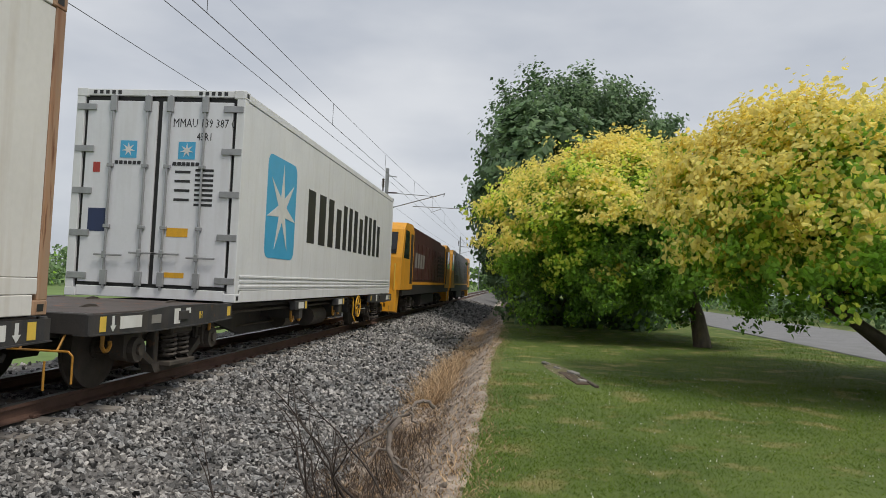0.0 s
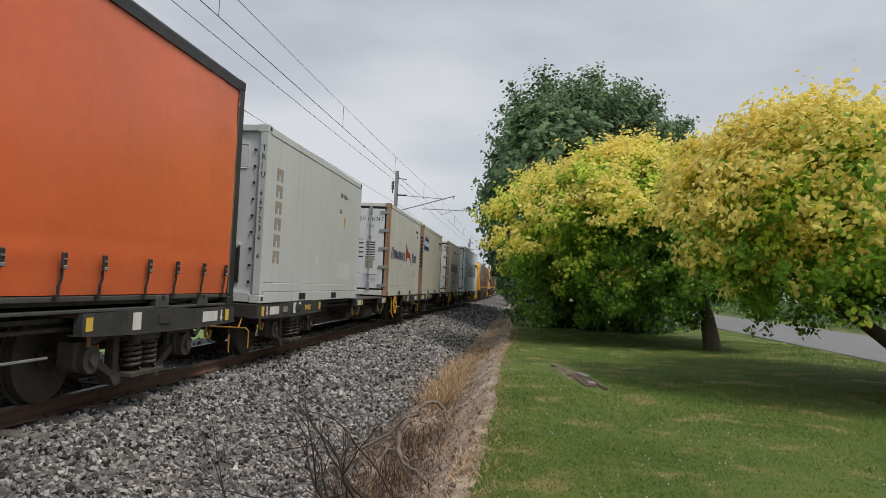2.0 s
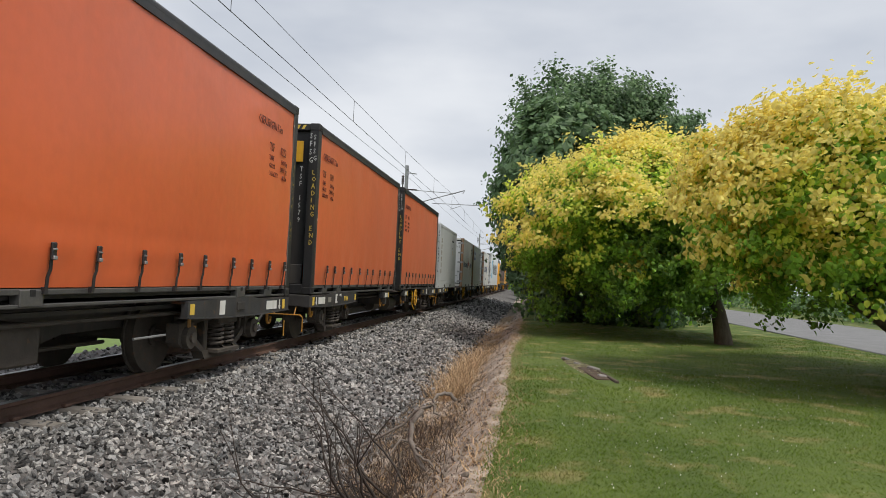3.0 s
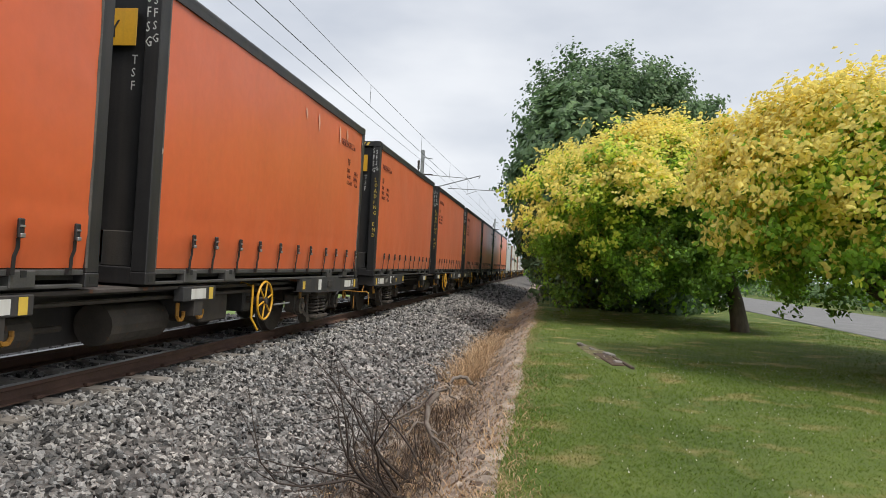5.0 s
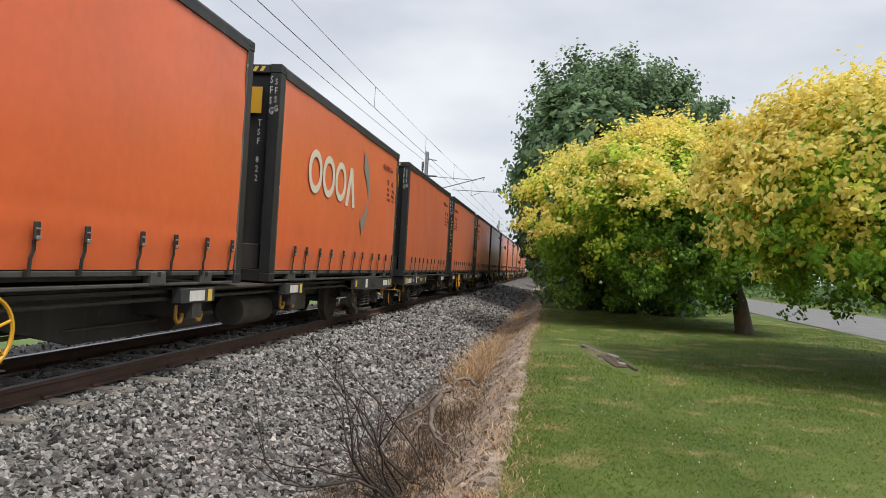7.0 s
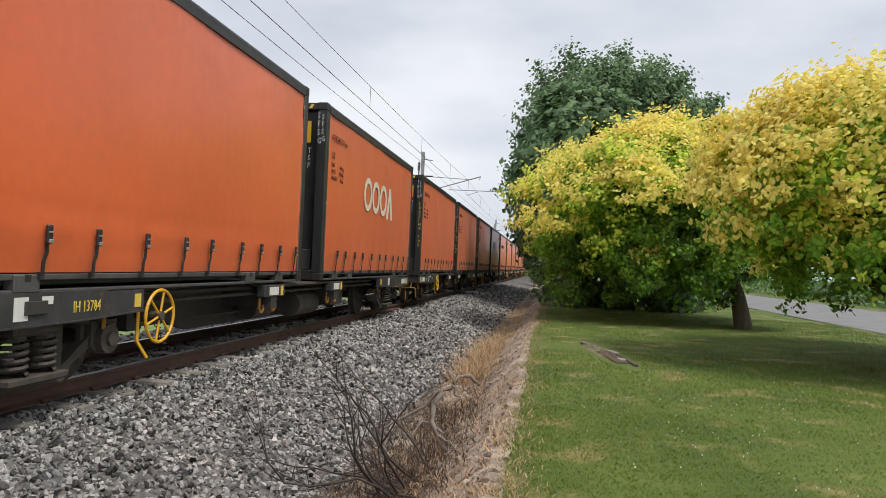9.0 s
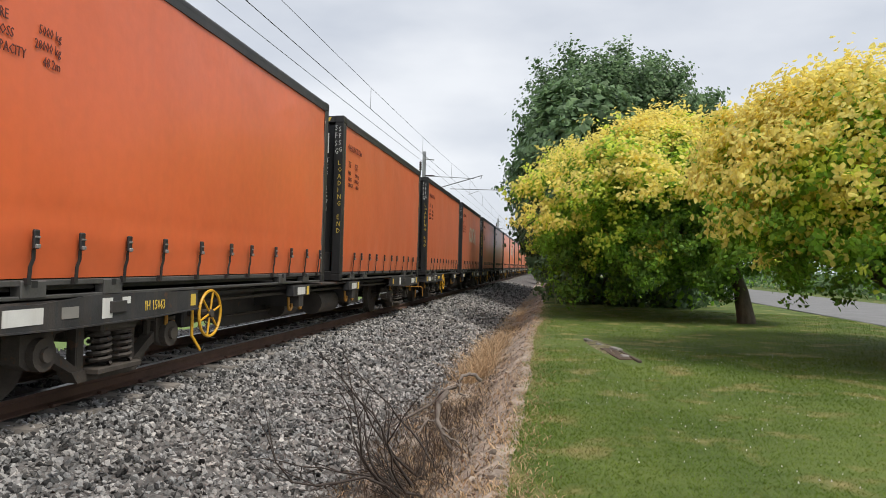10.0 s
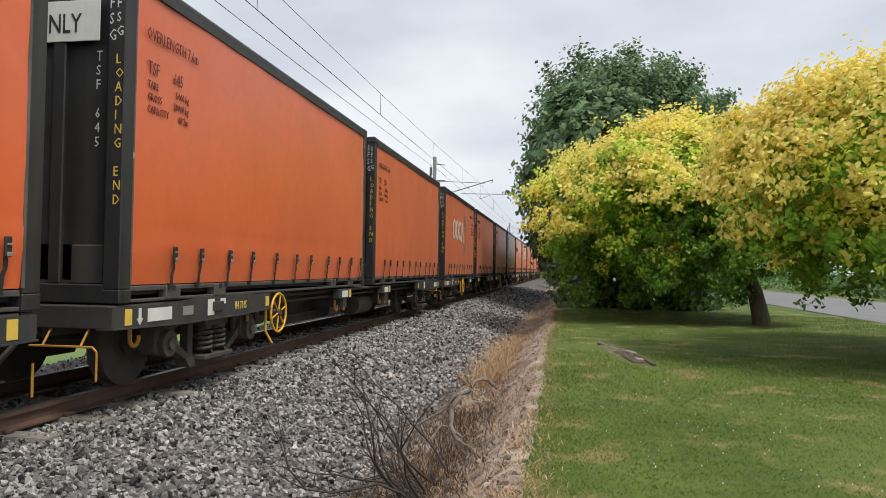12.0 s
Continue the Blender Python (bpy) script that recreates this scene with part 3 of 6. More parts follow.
def bars(c, m, rows, mat, name="small_print"):
    """Small print too fine to read: bars of its size. rows of (x, y, width, height)."""
    bm = bmesh.new()
    for x, y, a, b in rows:
        block(bm, x, x + a, y, y + b, 0, 0.003)
    bm.transform(m)
    return tagged(part(name, bm, mat, c), kind="stuff")


def make_reefer(label, L, H, mat, post, doors, skirt=True, group="containers on the train"):
    """Insulated container; the rear faces -y. doors: two doors with lock rods, or the machinery end."""
    W = 2.438
    c = thing("container", label, "shipping container", group)
    castings(c, L, W, H, post)
    hw, hl = W / 2, L / 2
    for x in (-hw, hw):
        s = 1 if x > 0 else -1
        for y in (-hl, hl):
            y0, y1 = (y, y + 0.13) if y < 0 else (y - 0.13, y)
            part("corner_post", cuboid(x - s * 0.12, x - s * 0.004, y0 + 0.004, y1 - 0.004, 0.118, H - 0.118, 0.006), post, c)
        wall = part("side_wall", cuboid(x - s * 0.07, x - s * 0.012, -hl + 0.128, hl - 0.128, 0.3, H - 0.13, 0.004), mat, c)
        part("top_rail", cuboid(x - s * 0.08, x - s * 0.002, -hl + 0.18, hl - 0.18, H - 0.125, H - 0.012, 0.008), mat, c)
        bl = bmesh.new()
        block(bl, x - s * 0.09, x - s * 0.004, -hl + 0.18, hl - 0.18, 0.0, 0.16, 0.006)
        part("bottom_rail", bl, mat, c)
        part("kick_strip", cuboid(x - s * 0.06, x - s * 0.006, -hl + 0.13, hl - 0.13, 0.165, 0.295, 0.006), mat, c)
        for u in (-1.02, 1.02) if skirt else ():
            part("fork_pocket", cuboid(x - s * 0.05, x - s * 0.001, u - 0.18, u + 0.18, 0.025, 0.135), M_RUBBER, c, "dark fork-lift pocket")
    part("roof", cuboid(-hw + 0.06, hw - 0.06, -hl + 0.05, hl - 0.05, H - 0.06, H - 0.005, 0.004), mat, c)
    part("floor", cuboid(-hw + 0.09, hw - 0.09, -hl + 0.1, hl - 0.02, 0.05, 0.18), mat, c)
    part("front_wall", cuboid(-hw + 0.12, hw - 0.12, hl - 0.1, hl - 0.03, 0.12, H - 0.1), mat, c)
    part("header", cuboid(-hw + 0.16, hw - 0.16, -hl + 0.01, -hl + 0.1, H - 0.1, H - 0.008, 0.006), mat, c)
    part("sill", cuboid(-hw + 0.16, hw - 0.16, -hl + 0.01, -hl + 0.1, 0.01, 0.15, 0.006), mat, c)
    y = -hl
    if doors:
        part("door_seal", cuboid(-hw + 0.11, hw - 0.11, y + 0.05, y + 0.1, 0.14, H - 0.09), M_RUBBER, c, "black rubber door seal")
        for s in (-1, 1):
            x0, x1 = (s * 0.035, s * (hw - 0.17))
            door = part("door", cuboid(x0, x1, y + 0.015, y + 0.06, 0.2, H - 0.17, 0.006), M_DOOR, c, "white door with lock rods")
            for u in (0.16, 0.66):
                rx = s * u
                lr = rod(bmesh.new(), (rx, y - 0.01, 0.12), (rx, y - 0.01, H - 0.09), 0.017, 8)
                lock = part("lock_rod", lr, M_STEEL, door, "galvanised lock rod")
            for u in (0.16, 0.66):
                rx = s * u
                for z, tall in ((0.17, 0.2), (H - 0.32, 0.22), (0.95, 0.05), (H * 0.62, 0.05)):
                    part("rod_guide", cuboid(rx - 0.045, rx + 0.045, y - 0.03, y + 0.016, z, z + tall, 0.006), M_STEEL, door)
                hb = bmesh.new()
                hz = 0.62 if u < 0.4 else 0.58
                block(hb, rx - 0.03, rx + 0.03, y - 0.045, y - 0.01, hz - 0.05, hz + 0.05, 0.008)
                rod(hb, (rx - 0.14, y - 0.035, hz), (rx + 0.26, y - 0.035, hz), 0.014, 6)
                part("door_handle", hb, M_STEEL, door)
            for k in range(5):
                z = 0.24 + (H - 0.55) * k / 4
                hx = s * (hw - 0.02)
                part("hinge", cuboid(s * (hw - 0.3), hx, y - 0.008, y + 0.016, z, z + 0.09, 0.006), M_STEEL, door)
    else:
        part("machinery_panel", cuboid(-hw + 0.13, hw - 0.13, y + 0.06, y + 0.11, 0.15, H - 0.1, 0.006), M_DOOR, c, "white machinery panel with bolts")
        part("fan_opening", cuboid(-hw + 0.45, hw - 0.42, y + 0.045, y + 0.062, 0.95, 1.75, 0.01), M_BLACK, c, "black condenser opening")
        bolts = bmesh.new()
        for k in range(9):
            for x in (-hw + 0.2, hw - 0.2):
                rod(bolts, (x, y + 0.035, 0.3 + 0.24 * k), (x, y + 0.062, 0.3 + 0.24 * k), 0.02, 6)
        part("bolt_row", bolts, M_RUBBER, c)
        part("lower_duct", cuboid(-hw + 0.3, hw - 0.35, y + 0.03, y + 0.062, 0.28, 0.85, 0.01), M_BLACK, c)
        part("brace", rod(bmesh.new(), (hw - 0.8, y + 0.025, 0.5), (hw - 0.35, y + 0.025, 0.85), 0.03, 6), M_PLATE, c)
        part("upper_hatch", cuboid(hw - 0.75, hw - 0.3, y + 0.048, y + 0.062, 1.95, 2.3, 0.02), M_DOOR, c)
    return c


def end_marks(c, L, H, code, kind_code):
    y = -L / 2 + 0.0145
    lettering("container_code", code, 0.17, M_INK, c, on_end(0.2, y, H - 0.52), 0.72)
    lettering("type_code", kind_code, 0.15, M_INK, c, on_end(0.55, y, H - 0.7), 0.72)
    bars(c, on_end(0, y, 0), [(0.27, H - 1.16 - 0.085 * k * 1.5, 0.22, 0.035) for k in range(4)] + [(0.56, H - 1.13 - 0.068 * k, 0.26, 0.034) for k in range(8)], M_INK)
    lettering("print_line", "MAX GROSS", 0.055, M_INK, c, on_end(0.22, y - 0.001, H - 1.06), 0.8)


def row_of_blocks(c, x, y, z, widths, h, gap, mat, name="brand_block"):
    """A brand word drawn as plain upright blocks along a side."""
    for k, w in enumerate(widths):
        for a, tall in ((0.0, 1.0), (0.58, 0.86 if k % 2 else 1.0)):
            part(name, side_shape(bmesh.new(), [(y + a * w, z), (y + (a + 0.36) * w, z), (y + (a + 0.36) * w, z + h * tall), (y + a * w, z + h * tall)], x, 0.003), mat, c)
        y += w + gap


def star(cy, cz, r, r2, n=7):
    pts = []
    for k in range(2 * n):
        a = math.pi / 2 + math.pi * k / n
        q = r if k % 2 == 0 else r2
        pts.append((cy + q * math.cos(a), cz + q * math.sin(a)))
    return pts


def rounded(y0, y1, z0, z1, r):
    pts = []
    for cy, cz, a0 in ((y1 - r, z1 - r, 0), (y0 + r, z1 - r, 90), (y0 + r, z0 + r, 180), (y1 - r, z0 + r, 270)):
        for k in range(5):
            a = radians(a0 + 22.5 * k)
            pts.append((cy + r * math.cos(a), cz + r * math.sin(a)))
    return pts


def crescent(cy, cz, r, a0, a1, thick):
    outer = [(cy + r * math.cos(radians(a0 + (a1 - a0) * k / 14)), cz + 0.8 * r * math.sin(radians(a0 + (a1 - a0) * k / 14))) for k in range(15)]
    inner = []
    for k in range(14, -1, -1):
        q = r - thick * (k / 14)
        a = radians(a0 + (a1 - a0) * k / 14)
        inner.append((cy + q * math.cos(a), cz + 0.8 * q * math.sin(a)))
    return outer + inner[:-1]


def place(ob, y, z):
    ob.matrix_basis = pose(TRACK_X, y, z)
    MOVING.append((ob, y, z))


SIDE = 1.219
# white high-cube container
c = make_reefer("clean white high-cube refrigerated container with a light blue star panel", 12.192, 2.896, M_WHITE, M_WHITE, True, False)
place(c, 9.35 + 6.096, DECK)
end_marks(c, 12.192, 2.896, "MMAU 139 387 0", "45R1")
part("blue_panel", side_shape(bmesh.new(), rounded(-5.03, -3.6, 0.66, 2.25, 0.16), SIDE - 0.011), M_SKYBLUE, c, "light blue rounded panel with white star")
part("white_star", side_shape(bmesh.new(), star(-4.3, 1.45, 0.72, 0.2), SIDE - 0.006), M_INKWHITE, c)
row_of_blocks(c, SIDE - 0.011, -2.85, 1.01, (1.3, 1.12, 0.9, 1.0, 0.95, 1.0), 0.97, 0.15, M_INK)
for k in range(3):
    part("skirt_rib", cuboid(SIDE - 0.012, SIDE + 0.004, -5.95, 5.95, 0.2 + 0.07 * k, 0.235 + 0.07 * k, 0.006), M_WHITE, c)
for x in (-0.42, 0.42):
    part("blue_label", cuboid(x - 0.12, x + 0.12, -6.096 + 0.01, -6.096 + 0.0145, 1.93, 2.17), M_SKYBLUE, c)
    sb = bmesh.new()
    prism(sb, star(0, 2.05, 0.1, 0.035), -0.002, 0.002)
    sb.transform(Matrix.Translation((x, -6.096 + 0.008, 0)) @ Matrix.Rotation(radians(-90), 4, "Z"))
    part("label_star", sb, M_INKWHITE, c)
    bars(c, on_end(x - 0.19, -6.096 + 0.014, 1.84), [(0.065 * k, 0, 0.05, 0.05) for k in range(6)], M_INK, "label_print")
part("yellow_sticker", cuboid(0.2, 0.5, -6.085, -6.0815, 0.86, 0.98), M_YELLOW, c)
part("yellow_sticker", cuboid(0.2, 0.48, -6.085, -6.0815, 0.3, 0.37), M_YELLOW, c)
part("navy_sticker", cuboid(-0.95, -0.7, -6.085, -6.0815, 0.9, 1.22), M_NAVY, c)
part("red_sticker", cuboid(-0.92, -0.82, -6.085, -6.0815, 1.72, 1.86), M_REDVINYL, c)
for x0, x1 in ((-0.98, -0.55), (0.55, 0.98)):
    for k in range(5):
        part("hazard_mark", cuboid(x0 + k * 0.09, x0 + k * 0.09 + 0.05, -6.09, -6.083, 2.82, 2.87), M_INK, c)

# cream container with navy arcs
c = make_reefer("cream refrigerated container with navy swoosh marks and rusty posts", 6.058, 2.591, M_CREAM, M_RUSTPOST, True)
place(c, 5.45 - 3.03, DECK)
end_marks(c, 6.058, 2.591, "CGMU 306232 8", "22R1")
row_of_blocks(c, SIDE - 0.011, -1.75, 1.07, (0.42, 0.52, 0.48), 0.42, 0.06, M_NAVY)
row_of_blocks(c, SIDE - 0.011, -0.1, 1.07, (0.42, 0.44, 0.52), 0.42, 0.06, M_NAVY)
part("navy_arc", side_shape(bmesh.new(), crescent(-0.15, 1.35, 1.1, 165, 66, 0.24), SIDE - 0.011), M_NAVY, c)
part("navy_arc", side_shape(bmesh.new(), crescent(-0.15, 1.25, 1.05, -15, -114, 0.24), SIDE - 0.011), M_NAVY, c)
lettering("container_code", "CGMU 306232 8", 0.13, M_INK, c, on_side(SIDE - 0.01, 1.24, 2.08), 0.75)
lettering("type_code", "22R1", 0.12, M_INK, c, on_side(SIDE - 0.01, 1.24, 1.86), 0.75)
part("yellow_sticker", cuboid(SIDE - 0.012, SIDE - 0.008, 1.95, 2.07, 1.48, 1.64), M_YELLOW, c)
part("diamond_mark", prism(bmesh.new(), [(0, -0.22), (0.2, 0), (0, 0.22), (-0.2, 0)], -0.001, 0.002), M_PLATE, c).matrix_basis = Matrix.Translation((0.45, -3.016, 1.15)) @ Matrix.Rotation(radians(-90), 4, "Z")

# beige container with blue label
c = make_reefer("beige refrigerated container with rusty posts and a blue lighthouse label", 6.058, 2.591, M_BEIGE, M_RUSTPOST, False)
place(c, -4.15 - 3.03, DECK)
part("blue_label", cuboid(SIDE - 0.012, SIDE - 0.008, -2.66, -1.4, 1.67, 2.22), M_ROYAL, c, "royal blue label with white lighthouse and rays")
part("white_tower", side_shape(bmesh.new(), [(-2.66, 1.83), (-2.48, 1.83), (-2.5, 2.12), (-2.48, 2.16), (-2.53, 2.26), (-2.6, 2.26), (-2.64, 2.16), (-2.62, 2.12)], SIDE - 0.008, 0.002), M_INKWHITE, c)
for k in range(4):
    part("white_ray", side_shape(bmesh.new(), [(-2.42, 2.2), (-1.34, 2.07 + 0.055 * k), (-1.34, 2.1 + 0.055 * k), (-2.42, 2.21)], SIDE - 0.008, 0.002), M_INKWHITE, c)
row_of_blocks(c, SIDE - 0.008, -2.42, 1.82, (0.17, 0.14, 0.15, 0.13, 0.15, 0.15), 0.2, 0.03, M_INKWHITE)
lettering("type_code", "22R1", 0.12, M_INK, c, on_side(SIDE - 0.01, 2.2, 1.95), 0.7)
bars(c, on_side(SIDE - 0.011, 2.0, 2.12), [(0.1 * k, 0, 0.07, 0.1) for k in range(7)], M_INK)
bm = bmesh.new()
for k in range(9):
    block(bm, 1.11, 1.2, -3.028, -3.0235, 1.0 + 0.13 * k, 1.08 + 0.13 * k)
part("post_print", bm, M_INK, c)

# off-white container with red pennant
c = make_reefer("scuffed off-white refrigerated container with red pennant mark and rusty post", 6.058, 2.591, M_OFFWHITE, M_RUSTPOST, True)
place(c, -10.9 - 3.03, DECK)
end_marks(c, 6.058, 2.591, "SUDU 108174 7", "22R1")
row_of_blocks(c, SIDE - 0.011, -2.58, 1.06, (0.34,), 0.34, 0.06, M_NAVY)
row_of_blocks(c, SIDE - 0.011, -2.17, 1.08, (0.28, 0.34, 0.26, 0.27, 0.27, 0.29), 0.25, 0.06, M_NAVY)
row_of_blocks(c, SIDE - 0.011, 1.25, 1.06, (0.24,), 0.34, 0.06, M_NAVY)
row_of_blocks(c, SIDE - 0.011, 1.57, 1.08, (0.28, 0.28), 0.25, 0.06, M_NAVY)
part("red_pennant", side_shape(bmesh.new(), [(-0.05, 1.64), (0.35, 1.4), (0.75, 1.36), (1.2, 0.95), (0.7, 1.2), (0.3, 1.22), (-0.05, 1.0)], SIDE - 0.011), M_REDVINYL, c)
part("white_pennant_band", side_shape(bmesh.new(), [(0.55, 1.36), (0.72, 1.36), (0.85, 1.5), (0.7, 1.48)], SIDE - 0.0105), M_INKWHITE, c)
for pts in ([(-0.95, 1.95), (-0.95, 1.5), (-0.62, 1.68)], [(-0.6, 1.7), (-0.15, 1.75), (0.02, 1.5)]):
    bm = prism(bmesh.new(), pts, -0.002, 0.002)
    bm.transform(Matrix.Translation((0, -3.016, 0)) @ Matrix.Rotation(radians(90), 4, "Z") @ Matrix.Diagonal((1, -1, 1, 1)))
    part("red_pennant", bm, M_REDVINYL, c)
part("blue_sticker", cuboid(-0.42, -0.28, -3.018, -3.0135, 1.98, 2.14), M_ROYAL, c)
part("grey_sticker", cuboid(0.55, 0.78, -3.018, -3.0135, 0.75, 1.08), M_TAN, c)
lettering("type_code", "22R1", 0.12, M_INK, c, on_side(SIDE - 0.01, 2.1, 1.95), 0.7)
lettering("container_code", "SUDU 108174", 0.12, M_INK, c, on_side(SIDE - 0.01, 1.9, 2.12), 0.7)
part("yellow_sticker", cuboid(SIDE - 0.012, SIDE - 0.008, 1.75, 1.95, 0.62, 0.72), M_YELLOW, c)

# pale grey container with upright brown letters as blocks
c = make_reefer("pale grey-white refrigerated container with faded upright brown mark", 6.058, 2.591, M_GREYWHITE, M_GREYWHITE, False)
place(c, -20.6 - 3.03, DECK)
for k in range(6):
    z = 1.84 - 0.25 * k
    part("brand_block", side_shape(bmesh.new(), [(-2.56, z), (-2.46, z), (-2.46, z + 0.1), (-2.38, z + 0.1), (-2.38, z), (-2.28, z), (-2.28, z + 0.19), (-2.56, z + 0.19)], SIDE - 0.011, 0.003), M_TAN, c)
lettering("container_code", "TRIU 667236 6", 0.13, M_INK, c, on_side(SIDE - 0.01, 1.22, 2.06), 0.75)
lettering("type_code", "22R1", 0.12, M_INK, c, on_side(SIDE - 0.01, 1.2, 1.74), 0.75)
part("yellow_sticker", cuboid(SIDE - 0.012, SIDE - 0.008, 1.6, 1.7, 1.48, 1.68), M_YELLOW, c)
part("white_sticker", cuboid(SIDE - 0.012, SIDE - 0.008, 2.1, 2.2, 1.4, 1.55), M_PLATE, c)
part("patch_plate", cuboid(SIDE - 0.012, SIDE - 0.009, 1.3, 2.3, 0.4, 0.75), M_WHITE, c)
part("patch_plate", cuboid(SIDE - 0.012, SIDE - 0.009, -0.35, -0.15, 0.62, 0.82), M_PLATE, c)
lettering("post_code", "T\nR\nI\nU\n \n6\n6\n7\n2\n3\n6\n \n6", 0.13, M_INK, c, on_end(1.13, -3.027, 2.2), 0.8)


# ---- orange curtain-sided containers ----
BOX_L, BOX_W, BOX_H = 7.54, 2.44, 2.92


STRAPS = (0.36, 0.97, 1.62, 2.2, 2.98, 3.55, 4.26, 4.98, 5.57, 6.21, 6.72)   # back from the front edge


def make_curtain_box():
    L, W, H = BOX_L, BOX_W, BOX_H
    c = thing("curtain_container", "orange curtain-sided container with black steel frame and buckled straps", "shipping container", "orange curtain-sided containers")
    castings(c, L, W, H, M_BLACK)
    hw, hl = W / 2, L / 2
    for x in (-hw, hw):
        s = 1 if x > 0 else -1
        for y in (-hl, hl):
            u = 1 if y > 0 else -1
            part("corner_post", cuboid(x - s * 0.16, x - s * 0.004, y - u * 0.004, y - u * 0.17, 0.118, H - 0.118, 0.008), M_BLACK, c)
        tr = prism(bmesh.new(), [(-hl + 0.17, H - 0.15), (hl - 0.17, H - 0.15), (hl - 0.17, H - 0.03), (-hl + 0.17, H - 0.03)], x - s * 0.09, x + s * 0.006)
        part("top_rail", tr, M_BLACK, c)
        part("roof_edge", rod(bmesh.new(), (x - s * 0.05, -hl + 0.1, H - 0.05), (x - s * 0.05, hl - 0.1, H - 0.05), 0.06, 10), M_BLACK, c)
        part("bottom_rail", cuboid(x - s * 0.12, x - s * 0.02, -hl + 0.178, hl - 0.178, 0.1, 0.145, 0.006), M_RAILGREY, c)
        part("lower_rail", cuboid(x - s * 0.1, x - s * 0.02, -hl + 0.178, hl - 0.178, 0.0, 0.03, 0.006), M_RAILGREY, c)
        for k in range(4) if s > 0 else ():
            yb = (-2.9, -1.95, 1.95, 2.9)[k]
            br = part("rail_bracket", cuboid(x - s * 0.1, x - s * 0.006, yb - 0.13, yb + 0.13, 0.01, 0.14, 0.008), M_RAILGREY, c)
            part("bracket_hole", cuboid(x - s * 0.02, x - s * 0.003, yb - 0.03, yb + 0.03, 0.09, 0.14), M_RUBBER, br)
        for y in (-hl + 0.165, hl - 0.165) if s > 0 else ():
            part("curtain_pole", rod(bmesh.new(), (x - s * 0.012, y, 0.16), (x - s * 0.012, y, H - 0.15), 0.014, 6), M_POLE, c, "scuffed curtain pole")
        # the curtain: a sheet with soft folds, tucked in at the foot
        nu, nv = (52, 38) if s > 0 else (8, 4)
        verts, faces = [], []
        y0, y1, z0, z1 = -hl + 0.16, hl - 0.16, 0.155, H - 0.14
        for j in range(nv + 1):
            for i in range(nu + 1):
                fy, fz = i / nu, j / nv
                y, z = y0 + (y1 - y0) * fy, z0 + (z1 - z0) * fz
                belly = 0.018 * math.sin(math.pi * min(1, fz * 1.05)) * (1 - (2 * fy - 1) ** 6)
                fold = 0.012 * noise.noise((y * 1.3, z * 0.9, s)) + 0.006 * noise.noise((y * 4 + z * 2, z * 3 - y, s + 2)) * (abs(2 * fy - 1) ** 3 + 0.15)
                gather = -0.008 * math.cos(2 * math.pi * (y + 3.5) / 0.62) * max(0, 1 - fz * 3.2)
                tuck = -0.03 * max(0, 1 - fz * 9) - 0.006 * math.exp(-((z - 0.64 - 0.02 * math.sin(2.1 * y)) / 0.045) ** 2)
                crumple = 0.009 * noise.noise((y * 3.1, z * 2.2 + y, 5)) * max(0, abs(2 * fy - 1) - 0.82) / 0.18 + 0.016 * noise.noise((y * 5 + 2, z * 7, 8)) * max(0, 1 - fz * 4) + 0.009 * noise.noise((y * 2.2 + z * 1.1, z * 4.5 - y * 1.4, 11)) * max(0, 1 - abs(fz - 0.86) / 0.16)
                verts.append((x + s * (-0.012 + belly + fold + gather + tuck + crumple), y, z))
        w = nu + 1
        for j in range(nv):
            for i in range(nu):
                f = (j * w + i, j * w + i + 1, (j + 1) * w + i + 1, (j + 1) * w + i)
                faces.append(f if s > 0 else f[::-1])
        cur = raw("curtain", verts, faces, [M_ORANGE], c, smooth=True)
        for from_front in STRAPS if s > 0 else ():
            yb = hl - from_front
            st = bmesh.new()
            xs = x + s * 0.016
            for (ya, za), (yc, zc) in (((0, 0.37), (0.0, 0.3)), ((0.0, 0.3), (-0.03, 0.24)), ((-0.03, 0.24), (-0.035, 0.15))):
                prism(st, [(yb + ya - 0.017, za), (yb + ya + 0.017, za), (yb + yc + 0.017, zc), (yb + yc - 0.017, zc)], xs - 0.004, xs + 0.004)
            block(st, xs - 0.03, xs + 0.002, yb - 0.055, yb - 0.015, 0.11, 0.16)
            strap = part("strap", st, M_BLACK, c, "black curtain strap with steel buckle")
            part("buckle", cuboid(xs + 0.002, xs + 0.028, yb - 0.03, yb + 0.03, 0.37, 0.51, 0.008), M_BLACK, strap)
            part("buckle_lever", cuboid(xs + 0.02, xs + 0.042, yb - 0.022, yb + 0.022, 0.375, 0.405, 0.004), M_STEEL, strap)
            part("buckle_roller", rod(bmesh.new(), (xs + 0.028, yb - 0.024, 0.455), (xs + 0.028, yb + 0.024, 0.455), 0.008, 6), M_STEEL, strap)
    part("roof", cuboid(-hw + 0.06, hw - 0.06, -hl + 0.1, hl - 0.1, H - 0.05, H - 0.01, 0.005), M_BLACK, c)
    part("floor", cuboid(-hw + 0.11, hw - 0.11, -hl + 0.1, hl - 0.1, 0.06, 0.19), M_WAGON, c)
